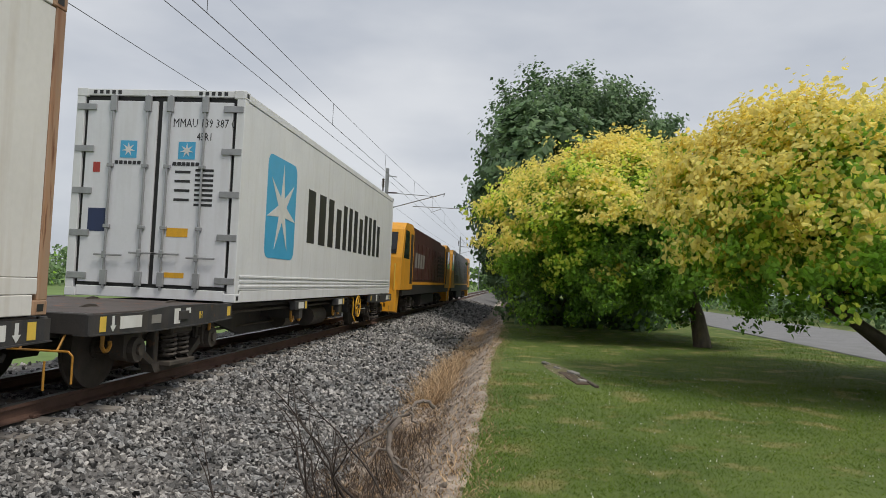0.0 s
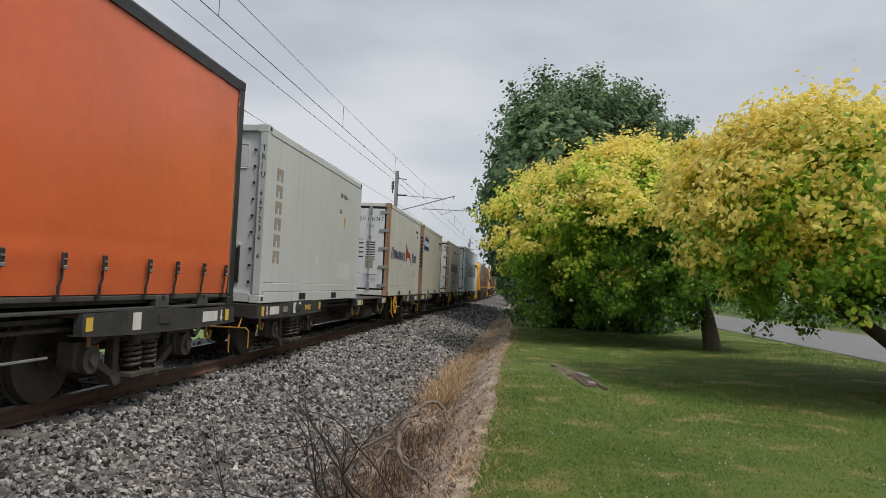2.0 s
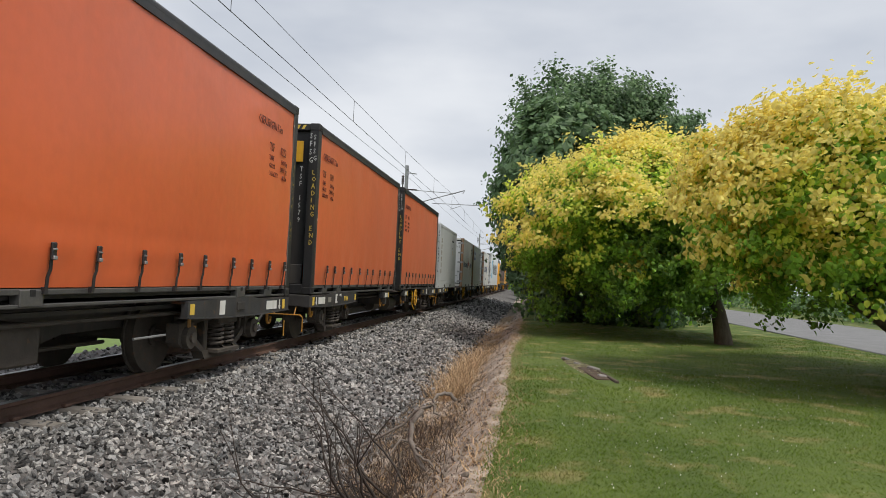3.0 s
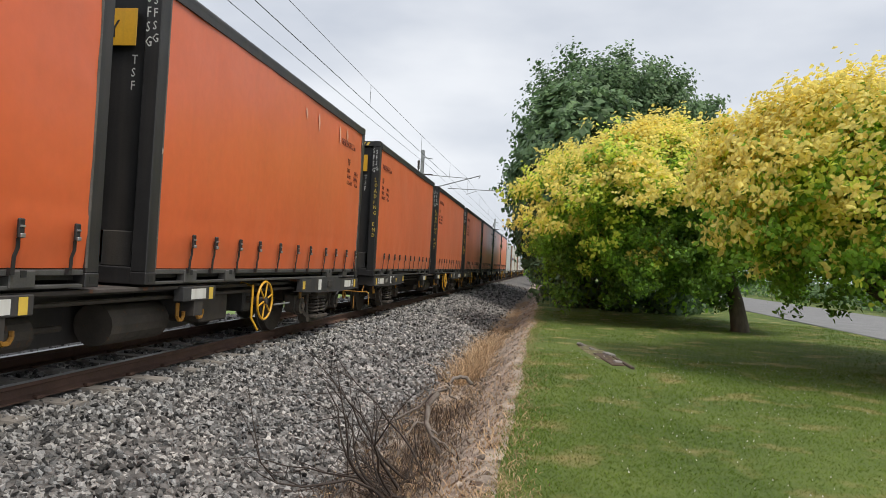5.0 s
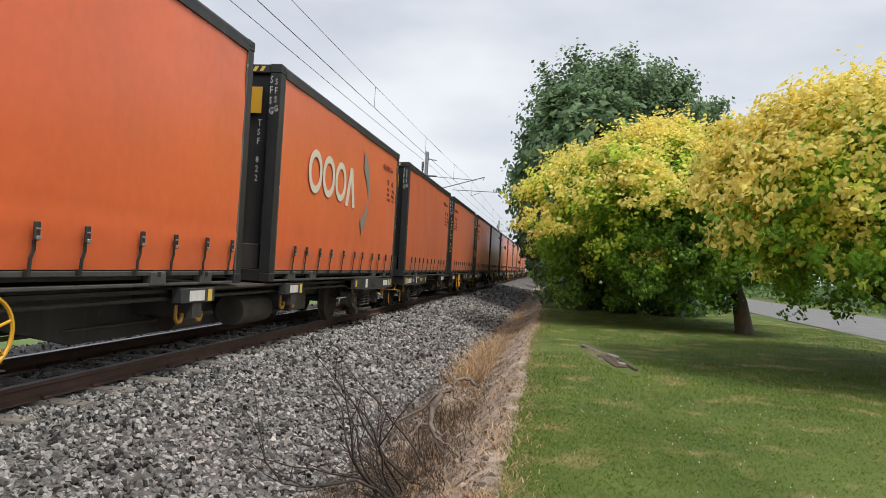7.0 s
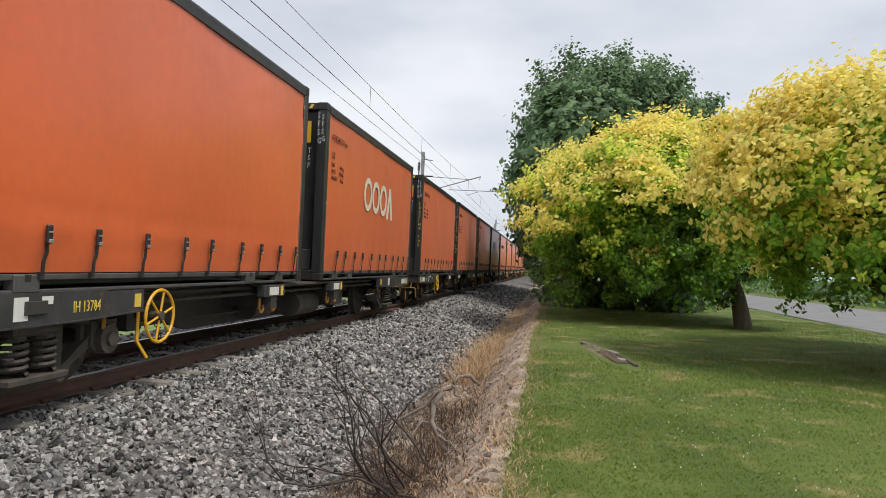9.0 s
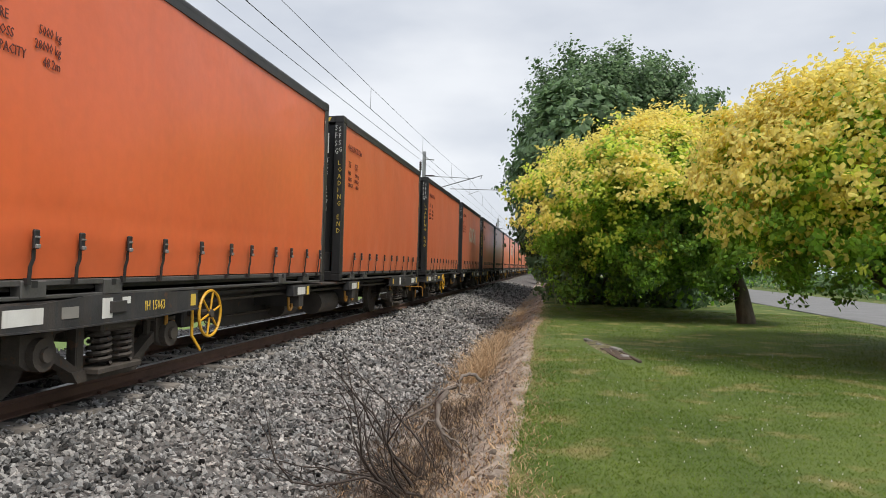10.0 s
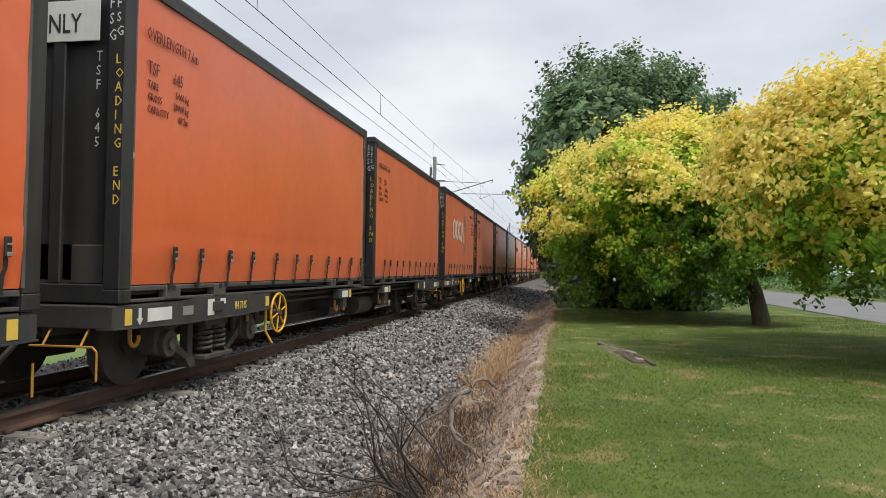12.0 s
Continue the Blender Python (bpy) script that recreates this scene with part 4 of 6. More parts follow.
    for u in (-1, 1):
        y = u * hl
        part("end_wall", cuboid(-hw + 0.16, hw - 0.16, y - u * 0.16, y - u * 0.1, 0.5, H - 0.1), M_BLACK, c)
        part("end_header", cuboid(-hw + 0.16, hw - 0.16, y - u * 0.12, y - u * 0.01, H - 0.12, H - 0.006, 0.008), M_BLACK, c)
        part("end_sill", cuboid(-hw + 0.16, hw - 0.16, y - u * 0.12, y - u * 0.01, 0.0, 0.16, 0.008), M_BLACK, c)
        for x in (-0.55, 0.55):
            part("end_stiffener", cuboid(x - 0.06, x + 0.06, y - u * 0.11, y - u * 0.06, 0.16, H - 0.12, 0.01), M_BLACK, c)
        for x in (-0.85, 0.85):
            part("tunnel_recess", cuboid(x - 0.16, x + 0.16, y - u * 0.14, y - u * 0.09, 0.16, 0.5, 0.01), M_WAGON, c)
        for x in (-0.98, 0.6):
            for k in range(4):
                part("hazard_mark", prism(bmesh.new(), [(0, 0), (0.05, 0), (0.09, 0.07), (0.04, 0.07)], 0, 0.004), M_INKYELLOW, c).matrix_basis = Matrix.Translation((x + 0.1 * k, y - u * 0.008 if u < 0 else y - 0.01, H - 0.1)) @ Matrix.Rotation(radians(90), 4, "Z") @ Matrix.Diagonal((1, -1, 1, 1))
    return c


def end_letters(c, code, sign, front_post, rear_post):
    y = -BOX_L / 2
    words = "L\nO\nA\nD\nI\nN\nG\n \nE\nN\nD"
    if rear_post:
        tagged(lettering("loading_mark", words, 0.12, M_INKYELLOW, c, on_end(BOX_W / 2 - 0.09, y + 0.003, 2.04), 0.8), kind="stuff")
    if front_post:
        tagged(lettering("loading_mark", words, 0.12, M_INKYELLOW, c, on_side(BOX_W / 2 - 0.006, -y - 0.12, 2.04), 0.8), kind="stuff")
    lettering("group_mark", "S\nF\nS\nG", 0.12, M_INKWHITE, c, on_end(BOX_W / 2 - 0.09, y + 0.003, 2.64), 0.8)
    lettering("group_mark", "S\nF\nS\nG", 0.14, M_INKWHITE, c, on_end(BOX_W / 2 - 0.158, y + 0.003, 2.66), 0.7)
    lettering("end_code", "\n".join(code), 0.125, M_INKWHITE, c, on_end(0.88, y + 0.099, 2.1), 0.8)
    board = part("sign_board", cuboid(0.1, 0.94, y + 0.05, y + 0.058, 2.26, 2.62, 0.004), (M_YELLOW, M_PLATE)[sign], c, ("yellow sign board", "white sign board")[sign])
    lettering("sign_mark", "S ONLY", 0.24, M_INK, board, on_end(0.17, y + 0.0475, 2.34), 0.72)


WEIGHTS = (("TARE", "5000 kg"), ("GROSS", "28000 kg"), ("CAPACITY", "48.2m"))


def weight_mark(words, c, m, align):
    tagged(lettering("weight_mark", words, 0.1, M_INKRED, c, m, 0.75, align=align), kind="stuff")


def side_letters(c, code, at_front):
    """The overlength, fleet and weight marks at the front or the rear end of the curtain."""
    x, half = BOX_W / 2 + 0.008, BOX_L / 2
    first, over = (half - 1.15, half - 1.6) if at_front else (0.33 - half, 0.3 - half)
    lettering("overlength_mark", "OVERLENGTH 7.6m", 0.155, M_INKRED, c, on_side(x, over, 2.36), 0.68)
    for word, u in zip(code.split(), (0, 0.42)):
        lettering("fleet_code", word, 0.17, M_INKRED, c, on_side(x, first + u, 2.05), 0.7)
    for k, (a, b) in enumerate(WEIGHTS):
        weight_mark(a, c, on_side(x, first, 1.92 - 0.11 * k), "LEFT")
        weight_mark(b, c, on_side(x, first + 0.71, 1.92 - 0.11 * k), "RIGHT")


def brand_marks(c, y0, full):
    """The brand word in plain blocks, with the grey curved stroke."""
    x = BOX_W / 2 + 0.018
    for k in range(3):
        cy, ra = y0 + 0.33 + 0.67 * k, 0.32
        bm = bmesh.new()
        outer = [(cy + ra * math.cos(a), 1.69 + 1.06 * ra * math.sin(a)) for a in [2 * math.pi * q / 24 for q in range(24)]]
        inner = [(cy + 0.64 * (y - cy), 1.69 + 0.66 * (z - 1.69)) for y, z in outer]
        vo, vi = [[bm.verts.new((x + 0.003, y, z)) for y, z in ps] for ps in (outer, inner)]
        wo, wi = [[bm.verts.new((x, y, z)) for y, z in ps] for ps in (outer, inner)]
        for q in range(24):
            r = (q + 1) % 24
            for loop in ((vo[q], vo[r], vi[r], vi[q]), (wo[q], wo[r], vo[r], vo[q]), (vi[q], vi[r], wi[r], wi[q])):
                bm.faces.new(loop)
        bmesh.ops.recalc_face_normals(bm, faces=bm.faces)
        part("brand_ring", bm, M_CREAMVINYL, c)
    ya = y0 + 1.99
    part("brand_wedge", side_shape(bmesh.new(), [(ya, 1.31), (ya + 0.17, 1.31), (ya + 0.31, 1.76), (ya + 0.45, 1.31), (ya + 0.62, 1.31), (ya + 0.39, 2.02), (ya + 0.23, 2.02)], x, 0.003), M_CREAMVINYL, c)
    if full:
        for pts in ([(0.62, 2.47), (0.84, 2.3), (1.0, 2.08), (1.1, 1.83), (1.03, 1.54), (0.92, 1.76), (0.75, 1.98), (0.58, 2.14)], [(1.02, 1.53), (0.99, 1.3), (0.86, 1.06), (0.63, 0.86), (0.5, 1.12), (0.74, 1.24), (0.9, 1.42)]):
            part("grey_stroke", side_shape(bmesh.new(), pts, x, 0.003), M_GREYVINYL, c)


FRONTS = [-27.59, -35.8, -44.42, -52.75, -61.26, -69.76, -78.6, -86.84, -95.59, -104.17, -112.94, -121.36,
          -130.01, -138.41, -147.46, -155.9, -164.64, -173.03, -181.7, -190.02, -198.48, -206.61, -215.06, -223.44, -232.14, -240.54]
CODES = {0: "TSF 1974", 1: "TSF 1579", 2: "TSF 1322", 3: "TSF 2111", 7: "TSF 1914", 8: "TSF 1737", 9: "TSF 1058", 10: "TSF 822", 11: "TSF 2178",
         15: "TSF 330", 16: "TSF 1571", 18: "TSF 2180", 19: "TSF 2233", 20: "TSF 536", 21: "TSF 645"}
BRANDED = {10: (-2.55, True), 14: (-1.3, False), 19: (-2.2, True)}   # where the mark begins; with the grey stroke or not

box_first = make_curtain_box()
boxes = [box_first] + [copy_thing(box_first, pose(0, 0, 0)) for _ in FRONTS[1:]]
for k, (b, f) in enumerate(zip(boxes, FRONTS)):
    place(b, f - BOX_L / 2, DECK)
    end_letters(b, CODES.get(k, "TSF"), 1 if k in (16, 21) else 0, k in (2, 9, 10), k not in (6, 9, 10, 14))
    side_letters(b, CODES.get(k, "TSF"), k in (2, 6, 9, 10, 19))
    if k in BRANDED:
        brand_marks(b, *BRANDED[k])
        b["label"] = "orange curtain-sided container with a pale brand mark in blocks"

# scuffs where the curtain has rubbed against its upper rail
for k in (6, 7, 13, 20):
    for q, (u, ln) in enumerate(((1.3, 0.22), (1.75, 0.3), (2.9, 0.26), (3.5, 0.16))):
        y, z = BOX_L / 2 - u - 0.13 * (k % 3), 2.66 - 0.03 * q
        part("worn_streak", side_shape(bmesh.new(), [(y, z), (y + 0.05, z), (y + 0.1, z - 0.5 * ln), (y + 0.075, z - ln), (y + 0.04, z - 0.6 * ln)], BOX_W / 2 + 0.004, 0.003), M_WORN, boxes[k], "pale worn streak on the curtain")

# wagons
WAGON_Z = RAIL_TOP
w_front = make_wagon("flat_wagon", "dark grey steel container wagon on two bogies with yellow handbrake wheel", 3.3)
w_rear = make_wagon("flat_wagon", "dark grey steel container wagon on two bogies with yellow handbrake wheel", -4.35)
place(w_front, -2.42, WAGON_Z)
place(w_rear, (FRONTS[10] + FRONTS[11] - BOX_L) / 2, WAGON_Z)
spots = [(w_front, 13.95), (w_front, -18.8)] + [(w_front if k in (0, 2, 3, 4) else w_rear, (FRONTS[2 * k] + FRONTS[2 * k + 1] - BOX_L) / 2) for k in range(13) if k != 5]
wagons = [w_front, w_rear]
for src, y in spots:
    ob = copy_thing(src, pose(0, 0, 0))
    place(ob, y, WAGON_Z)
    wagons.append(ob)
NUMBERS = {0: "IH 11695", 1: "IH 15570", 3: "IH 14127", 4: "IH 8884", 7: "K 11675", 8: "K 10774", 10: "IH 13784", 11: "IH 15063", 12: "IC 12714", 13: "IH 7015"}
for k, w in enumerate(wagons):
    lettering("fleet_number", NUMBERS.get(k, "IH"), 0.13, M_INKYELLOW, w, on_side(1.222, -7.92 + 2.25, 0.69), 0.72)


for o in wagons[12].children:
    if o.name.split(".")[0] in ("handbrake_wheel", "brake_step", "brake_bracket"):
        o.location.y += 0.9


# locomotives
def make_engine():
    e = thing("locomotive", "yellow and maroon diesel locomotive with dark roof", "locomotive", "locomotives of the train")
    h = 9.0
    part("underframe", cuboid(-1.3, 1.3, -h + 0.6, h - 0.6, 0.75, 1.15, 0.03), M_LOCODARK, e)
    part("fuel_tank", cuboid(-1.15, 1.15, -2.4, 2.4, 0.25, 0.78, 0.08), M_LOCODARK, e)
    body = prism(bmesh.new(), [(-6.2, 1.15), (-6.2, 3.0), (-6.0, 3.12), (6.0, 3.12), (6.2, 3.0), (6.2, 1.15)], -1.28, 1.28)
    part("engine_hood", body, M_LOCORED, e, "maroon engine hood")
    part("roof", prism(bmesh.new(), [(-6.0, 3.12), (-5.8, 3.32), (5.8, 3.32), (6.0, 3.12)], -1.05, 1.05), M_LOCORED, e)
    for k in range(10):
        part("hood_door", cuboid(1.28, 1.3, -5.9 + 1.2 * k, -4.85 + 1.2 * k, 1.3, 2.7, 0.01), M_LOCORED, e)
    part("side_stripe", cuboid(1.28, 1.31, -6.2, 6.2, 1.12, 1.22), M_LOCOYELLOW, e, "yellow side stripe")
    for k in range(4):
        part("brand_block", side_shape(bmesh.new(), [(-5.6 + 0.75 * k, 1.75), (-5.1 + 0.75 * k, 1.75), (-5.0 + 0.75 * k, 2.3), (-5.5 + 0.75 * k, 2.3)], 1.302), M_GREYVINYL, e)
    for k in range(6):
        part("vent_slat", cuboid(1.3, 1.315, 2.6, 5.6, 1.5 + 0.18 * k, 1.6 + 0.18 * k, 0.004), M_LOCODARK, e)
    for s in (-1, 1):
        out = [(s * 6.2, 0.95), (s * 6.2, 3.05), (s * 6.6, 3.25), (s * 8.1, 3.2), (s * 8.5, 2.95), (s * 8.85, 2.0), (s * 8.95, 0.95)]
        cab = part("cab", prism(bmesh.new(), out, -1.32, 1.32), M_LOCOYELLOW, e, "yellow driver's cab with dark windows")
        for x in (-1.32, 1.32):
            q = 0.006 if x > 0 else -0.006
            part("side_window", prism(bmesh.new(), [(s * 7.2, 2.0), (s * 8.45, 2.0), (s * 8.2, 2.95), (s * 7.4, 2.95)], x, x + q), M_GLASS, cab)
            part("cab_door", prism(bmesh.new(), [(s * 6.4, 1.15), (s * 6.95, 1.15), (s * 6.95, 2.9), (s * 6.4, 2.9)], x, x + q), M_LOCODARK, cab)
        for x in (-0.62, 0.62):
            wv = bmesh.new()
            pts = [(x - 0.5, s * 8.8, 2.13), (x + 0.5, s * 8.8, 2.13), (x + 0.5, s * 8.545, 2.85), (x - 0.5, s * 8.545, 2.85)]
            lo = [wv.verts.new((a, b + s * 0.008, z)) for a, b, z in pts]
            hi = [wv.verts.new((a, b + s * 0.03, z)) for a, b, z in pts]
            wv.faces.new(lo), wv.faces.new(hi[::-1])
            for i in range(4):
                wv.faces.new((lo[i], lo[(i + 1) % 4], hi[(i + 1) % 4], hi[i]))
            bmesh.ops.recalc_face_normals(wv, faces=wv.faces)
            part("windscreen", wv, M_GLASS, cab)
            part("tail_light", rod(bmesh.new(), (x * 1.4, s * 8.9, 1.35), (x * 1.4, s * 8.98, 1.35), 0.09, 12), M_REDVINYL, cab)
        part("pilot", prism(bmesh.new(), [(s * 8.3, 0.95), (s * 8.98, 0.95), (s * 9.05, 0.25), (s * 8.7, 0.2)], -1.2, 1.2), M_LOCOYELLOW, e, "yellow pilot plate and steps")
        part("coupler", rod(bmesh.new(), (0, s * 8.9, 0.62), (0, s * 9.4, 0.62), 0.1, 8), M_RUNNING, e)
        hr = bmesh.new()
        for x in (-1.25, 1.25):
            rod(hr, (x, s * 6.3, 1.2), (x, s * 6.3, 2.2), 0.02, 6)
            rod(hr, (x * 0.9, s * 9.0, 0.95), (x * 0.9, s * 9.0, 1.8), 0.02, 6)
        part("handrail", hr, M_INKYELLOW, e)
        make_bogie(e, s * 5.2)
    fan = bmesh.new()
    for yk in (-3.5, -1.8, 2.6):
        rod(fan, (0, yk, 3.3), (0, yk, 3.42), 0.5, 18)
    part("roof_fan", fan, M_LOCODARK, e)
    return e


eng = make_engine()
place(eng, 22.6 + 9.3, RAIL_TOP)
eng2 = copy_thing(eng, pose(0, 0, 0))
place(eng2, 22.6 + 9.3 + 18.9, RAIL_TOP)
# ---- overhead line ----
def tube(points, radii, seg=6):
    """Verts and quads of a bent round bar through points."""
    pts = [Vector(p) for p in points]
    verts, faces = [], []
    for i, p in enumerate(pts):
        d = (pts[min(i + 1, len(pts) - 1)] - pts[max(i - 1, 0)]).normalized()
        a = d.cross(Vector((0.31, 0.12, 0.94)) if abs(d.z) < 0.9 else Vector((1, 0, 0))).normalized()
        b = d.cross(a)
        for k in range(seg):
            q = 2 * math.pi * k / seg
            verts.append(p + (a * math.cos(q) + b * math.sin(q)) * radii[i])
    for i in range(len(pts) - 1):
        for k in range(seg):
            faces.append((i * seg + k, i * seg + (k + 1) % seg, (i + 1) * seg + (k + 1) % seg, (i + 1) * seg + k))
    return verts, faces


def bar(name, points, r, mat, parent=None, r2=None, seg=6):
    n = len(points)
    radii = [r + ((r if r2 is None else r2) - r) * i / (n - 1) for i in range(n)]
    v, f = tube(points, radii, seg)
    return raw(name, [tuple(p) for p in v], f, [mat], parent, smooth=True)


MASTS = (-18.0, 42.0, 102.0, 162.0, 222.0)
WIRES = (("contact_wire", -5.02, 5.62, 0.1, 0.008), ("messenger_wire", -5.02, 6.5, 0.42, 0.006), ("feeder_wire", -7.35, 7.13, 0.2, 0.009), ("earth_wire", -7.6, 6.05, 0.25, 0.007))


def make_mast(y):
    m = thing("overhead_mast", "grey steel railway mast with cantilever arm for the overhead wires", "mast", "overhead line masts")
    x = -7.72
    ib = bmesh.new()
    block(ib, x - 0.09, x + 0.09, y - 0.1, y - 0.085, -0.45, 8.05)
    block(ib, x - 0.09, x + 0.09, y + 0.085, y + 0.1, -0.45, 8.05)
    block(ib, x - 0.008, x + 0.008, y - 0.085, y + 0.085, -0.45, 8.05)
    part("post", ib, M_STEEL, m)
    part("footing", cuboid(x - 0.3, x + 0.3, y - 0.3, y + 0.3, -0.6, -0.35, 0.03), M_CONCRETE, m)
    part("bracket", rod(bmesh.new(), (x, y, 7.62), (x + 0.6, y, 7.55), 0.03, 6), M_STEEL, m)
    part("bracket", rod(bmesh.new(), (x, y, 6.6), (x + 0.65, y, 6.6), 0.045, 6), M_INSULATOR, m)
    iz = bmesh.new()
    for k in range(5):
        rod(iz, (x - 0.22, y, 6.95 + 0.1 * k), (x - 0.22, y, 7.0 + 0.1 * k), 0.09, 10)
    rod(iz, (x - 0.22, y, 6.7), (x - 0.22, y, 7.45), 0.04, 8)
    part("insulator", iz, M_INSULATOR, m)
    part("cantilever_arm", rod(bmesh.new(), (x, y, 5.6), (-4.2, y, 6.65), 0.03, 8), M_STEEL, m)
    part("top_tube", rod(bmesh.new(), (x, y, 6.6), (-4.7, y, 6.45), 0.02, 6), M_STEEL, m)
    part("register_arm", rod(bmesh.new(), (-6.1, y, 5.83), (-3.15, y, 5.78), 0.022, 6), M_STEEL, m)
    part("steady_arm", rod(bmesh.new(), (-4.4, y, 5.72), (-5.0, y, 5.5), 0.014, 6), M_STEEL, m)
    part("drop_bracket", rod(bmesh.new(), (-4.2, y, 6.65), (-4.3, y, 6.45), 0.018, 6), M_STEEL, m)
    return m


for ym in MASTS:
    make_mast(ym)
for name, x, z, sag, r in WIRES:
    pts = []
    for a, b in zip(MASTS, MASTS[1:]):
        for k in range(16):
            f = k / 16
            pts.append((x, a + (b - a) * f, z - sag * 4 * f * (1 - f)))
    pts.append((x, MASTS[-1], z))
    ob = bar(name, pts, r, M_CABLE, None, seg=5)
    tagged(ob, "thin dark overhead railway wire", "cable", "overhead wires")
for k in range(18):
    y = -5.2 + 8.0 * k
    a = max(i for i in range(len(MASTS) - 1) if MASTS[i] <= max(y, -17.9))
    f = (y - MASTS[a]) / (MASTS[a + 1] - MASTS[a])
    ztop, zlow = 6.5 - 0.42 * 4 * f * (1 - f), 5.62 - 0.1 * 4 * f * (1 - f)
    d = bar("dropper", [(-5.02, y, zlow), (-5.02, y, ztop)], 0.006, M_CABLE, None, seg=4)
    tagged(d, "short dropper wire between the overhead wires", "cable", "droppers")


# ---- ballast ----
def shard(rng):
    """A sharp-edged broken stone: the hull of a few points."""
    p = rng.normal(size=(10, 3))
    p = p / np.linalg.norm(p, axis=1)[:, None] * rng.uniform(0.8, 1.15, (10, 1)) * np.array([1.05, 0.82, 0.62])
    bm = bmesh.new()
    for q in p:
        bm.verts.new(q)
    bmesh.ops.convex_hull(bm, input=bm.verts)
    loose = [v for v in bm.verts if not v.link_faces]
    bmesh.ops.delete(bm, geom=loose, context="VERTS")
    bmesh.ops.triangulate(bm, faces=bm.faces)
    bm.verts.index_update()
    v = np.array([q.co[:] for q in bm.verts])
    f = np.array([[q.index for q in g.verts] for g in bm.faces])
    bm.free()
    return v, f


def spread_stones(name, kinds, px, py, pz, ps, rng, mat, label, category):
    q = rng.normal(size=(len(px), 4))
    q /= np.linalg.norm(q, axis=1)[:, None]
    a, b, c, d = q.T
    R = np.stack([1 - 2 * (c * c + d * d), 2 * (b * c - a * d), 2 * (b * d + a * c), 2 * (b * c + a * d), 1 - 2 * (b * b + d * d), 2 * (c * d - a * b), 2 * (b * d - a * c), 2 * (c * d + a * b), 1 - 2 * (b * b + c * c)], 1).reshape(-1, 3, 3)
    kind = rng.integers(0, len(kinds), len(px))
    V, F, base = [], [], 0
    for k, (v, f) in enumerate(kinds):
        m = kind == k
        w = np.einsum("nij,vj->nvi", R[m], v) * ps[m][:, None, None] + np.stack([px[m], py[m], pz[m]], 1)[:, None, :]
        n = int(m.sum())
        V.append(w.reshape(-1, 3))
        F.append((f[None] + (np.arange(n) * len(v))[:, None, None] + base).reshape(-1, 3))
        base += n * len(v)
    return tagged(raw(name, np.concatenate(V), np.concatenate(F), [mat]), label, category, kind="stuff")


def scatter_stones():
    rng = np.random.default_rng(5)
    kinds = []
    for k in range(8):
        kinds.append(shard(rng))
    px, py, ps = [], [], []
    for (y0, y1, per, lo, hi) in ((2.6, 9, 760, 0.02, 0.041), (9, 18, 330, 0.028, 0.056), (18, 34, 150, 0.036, 0.068), (34, 60, 60, 0.045, 0.09)):
        n = int((y1 - y0) * 6.2 * per)
        px.append(rng.uniform(-7.6, -1.25, n))
        py.append(rng.uniform(y0, y1, n))
        ps.append(rng.uniform(lo, hi, n))
    px, py, ps = map(np.concatenate, (px, py, ps))
    under = (px < -5.55) | ((px > -5.3) & (px < -4.55))
    keep = ~(under & (rng.random(len(px)) < np.where(px < -5.55, 0.85, 0.6))) & (np.abs(px - TRACK_X - 0.555) > 0.12) & (np.abs(px - TRACK_X + 0.555) > 0.12)
    edge = px > -1.8
    keep &= ~(edge & (rng.random(len(px)) < (px + 1.8) / 0.5))
    px, py, ps = px[keep], py[keep], ps[keep]
    pz = np.interp(px, PROFILE_X, PROFILE_Z) + rng.uniform(-0.4, 0.75, len(px)) * ps
    spread_stones("ballast_stones", kinds, px, py, pz, ps, rng, M_STONE, "loose grey crushed-stone ballast beside the rails", "gravel")
    # clods on the bank
    n = 5200
    px, py = rng.uniform(-1.5, -0.42, n), 4.2 + rng.random(n) ** 1.6 * 30
    ps = rng.uniform(0.006, 0.02, n) * (1 + 1.6 * (rng.random(n) < 0.1))
    pz = np.array([ground_z(a, b) for a, b in zip(px, py)]) + 0.2 * ps
    px = px + np.array([edge_wobble(b) for b in py])
    spread_stones("soil_clods", kinds, px, py, pz, ps, rng, M_SOIL, "crumbled dry soil clods on the ditch bank", "soil")


scatter_stones()


# ---- plants ----
def blades(name, pos, height, width, lean, mat, rng, label, category, bend=0.0):
    """Upright narrow blades at pos (n, 3), one bent strip of three triangles each."""
    n = len(pos)
    az = rng.uniform(0, 2 * math.pi, n)
    side = np.stack([np.cos(az), np.sin(az), np.zeros(n)], 1) * width[:, None]
    tilt_az = rng.uniform(0, 2 * math.pi, n)
    out = np.stack([np.cos(tilt_az), np.sin(tilt_az), np.zeros(n)], 1)
    up = np.array([0, 0, 1.0])
    mid = pos + up * (height * 0.55)[:, None] + out * (lean * height * 0.35)[:, None]
    tip = pos + up * (height * (1 - bend))[:, None] + out * (lean * height)[:, None]
    V = np.stack([pos - side, pos + side, mid - side * 0.7, mid + side * 0.7, tip], 1).reshape(-1, 3)
    k = np.arange(n)[:, None] * 5
    F = np.concatenate([k + np.array([[0, 1, 3]]), k + np.array([[0, 3, 2]]), k + np.array([[2, 3, 4]])])
    ob = raw(name, V, F, [mat])
    tagged(ob, label, category, kind="stuff")
    return ob


def heights(x, y):
    return np.interp(x, PROFILE_X, PROFILE_Z)


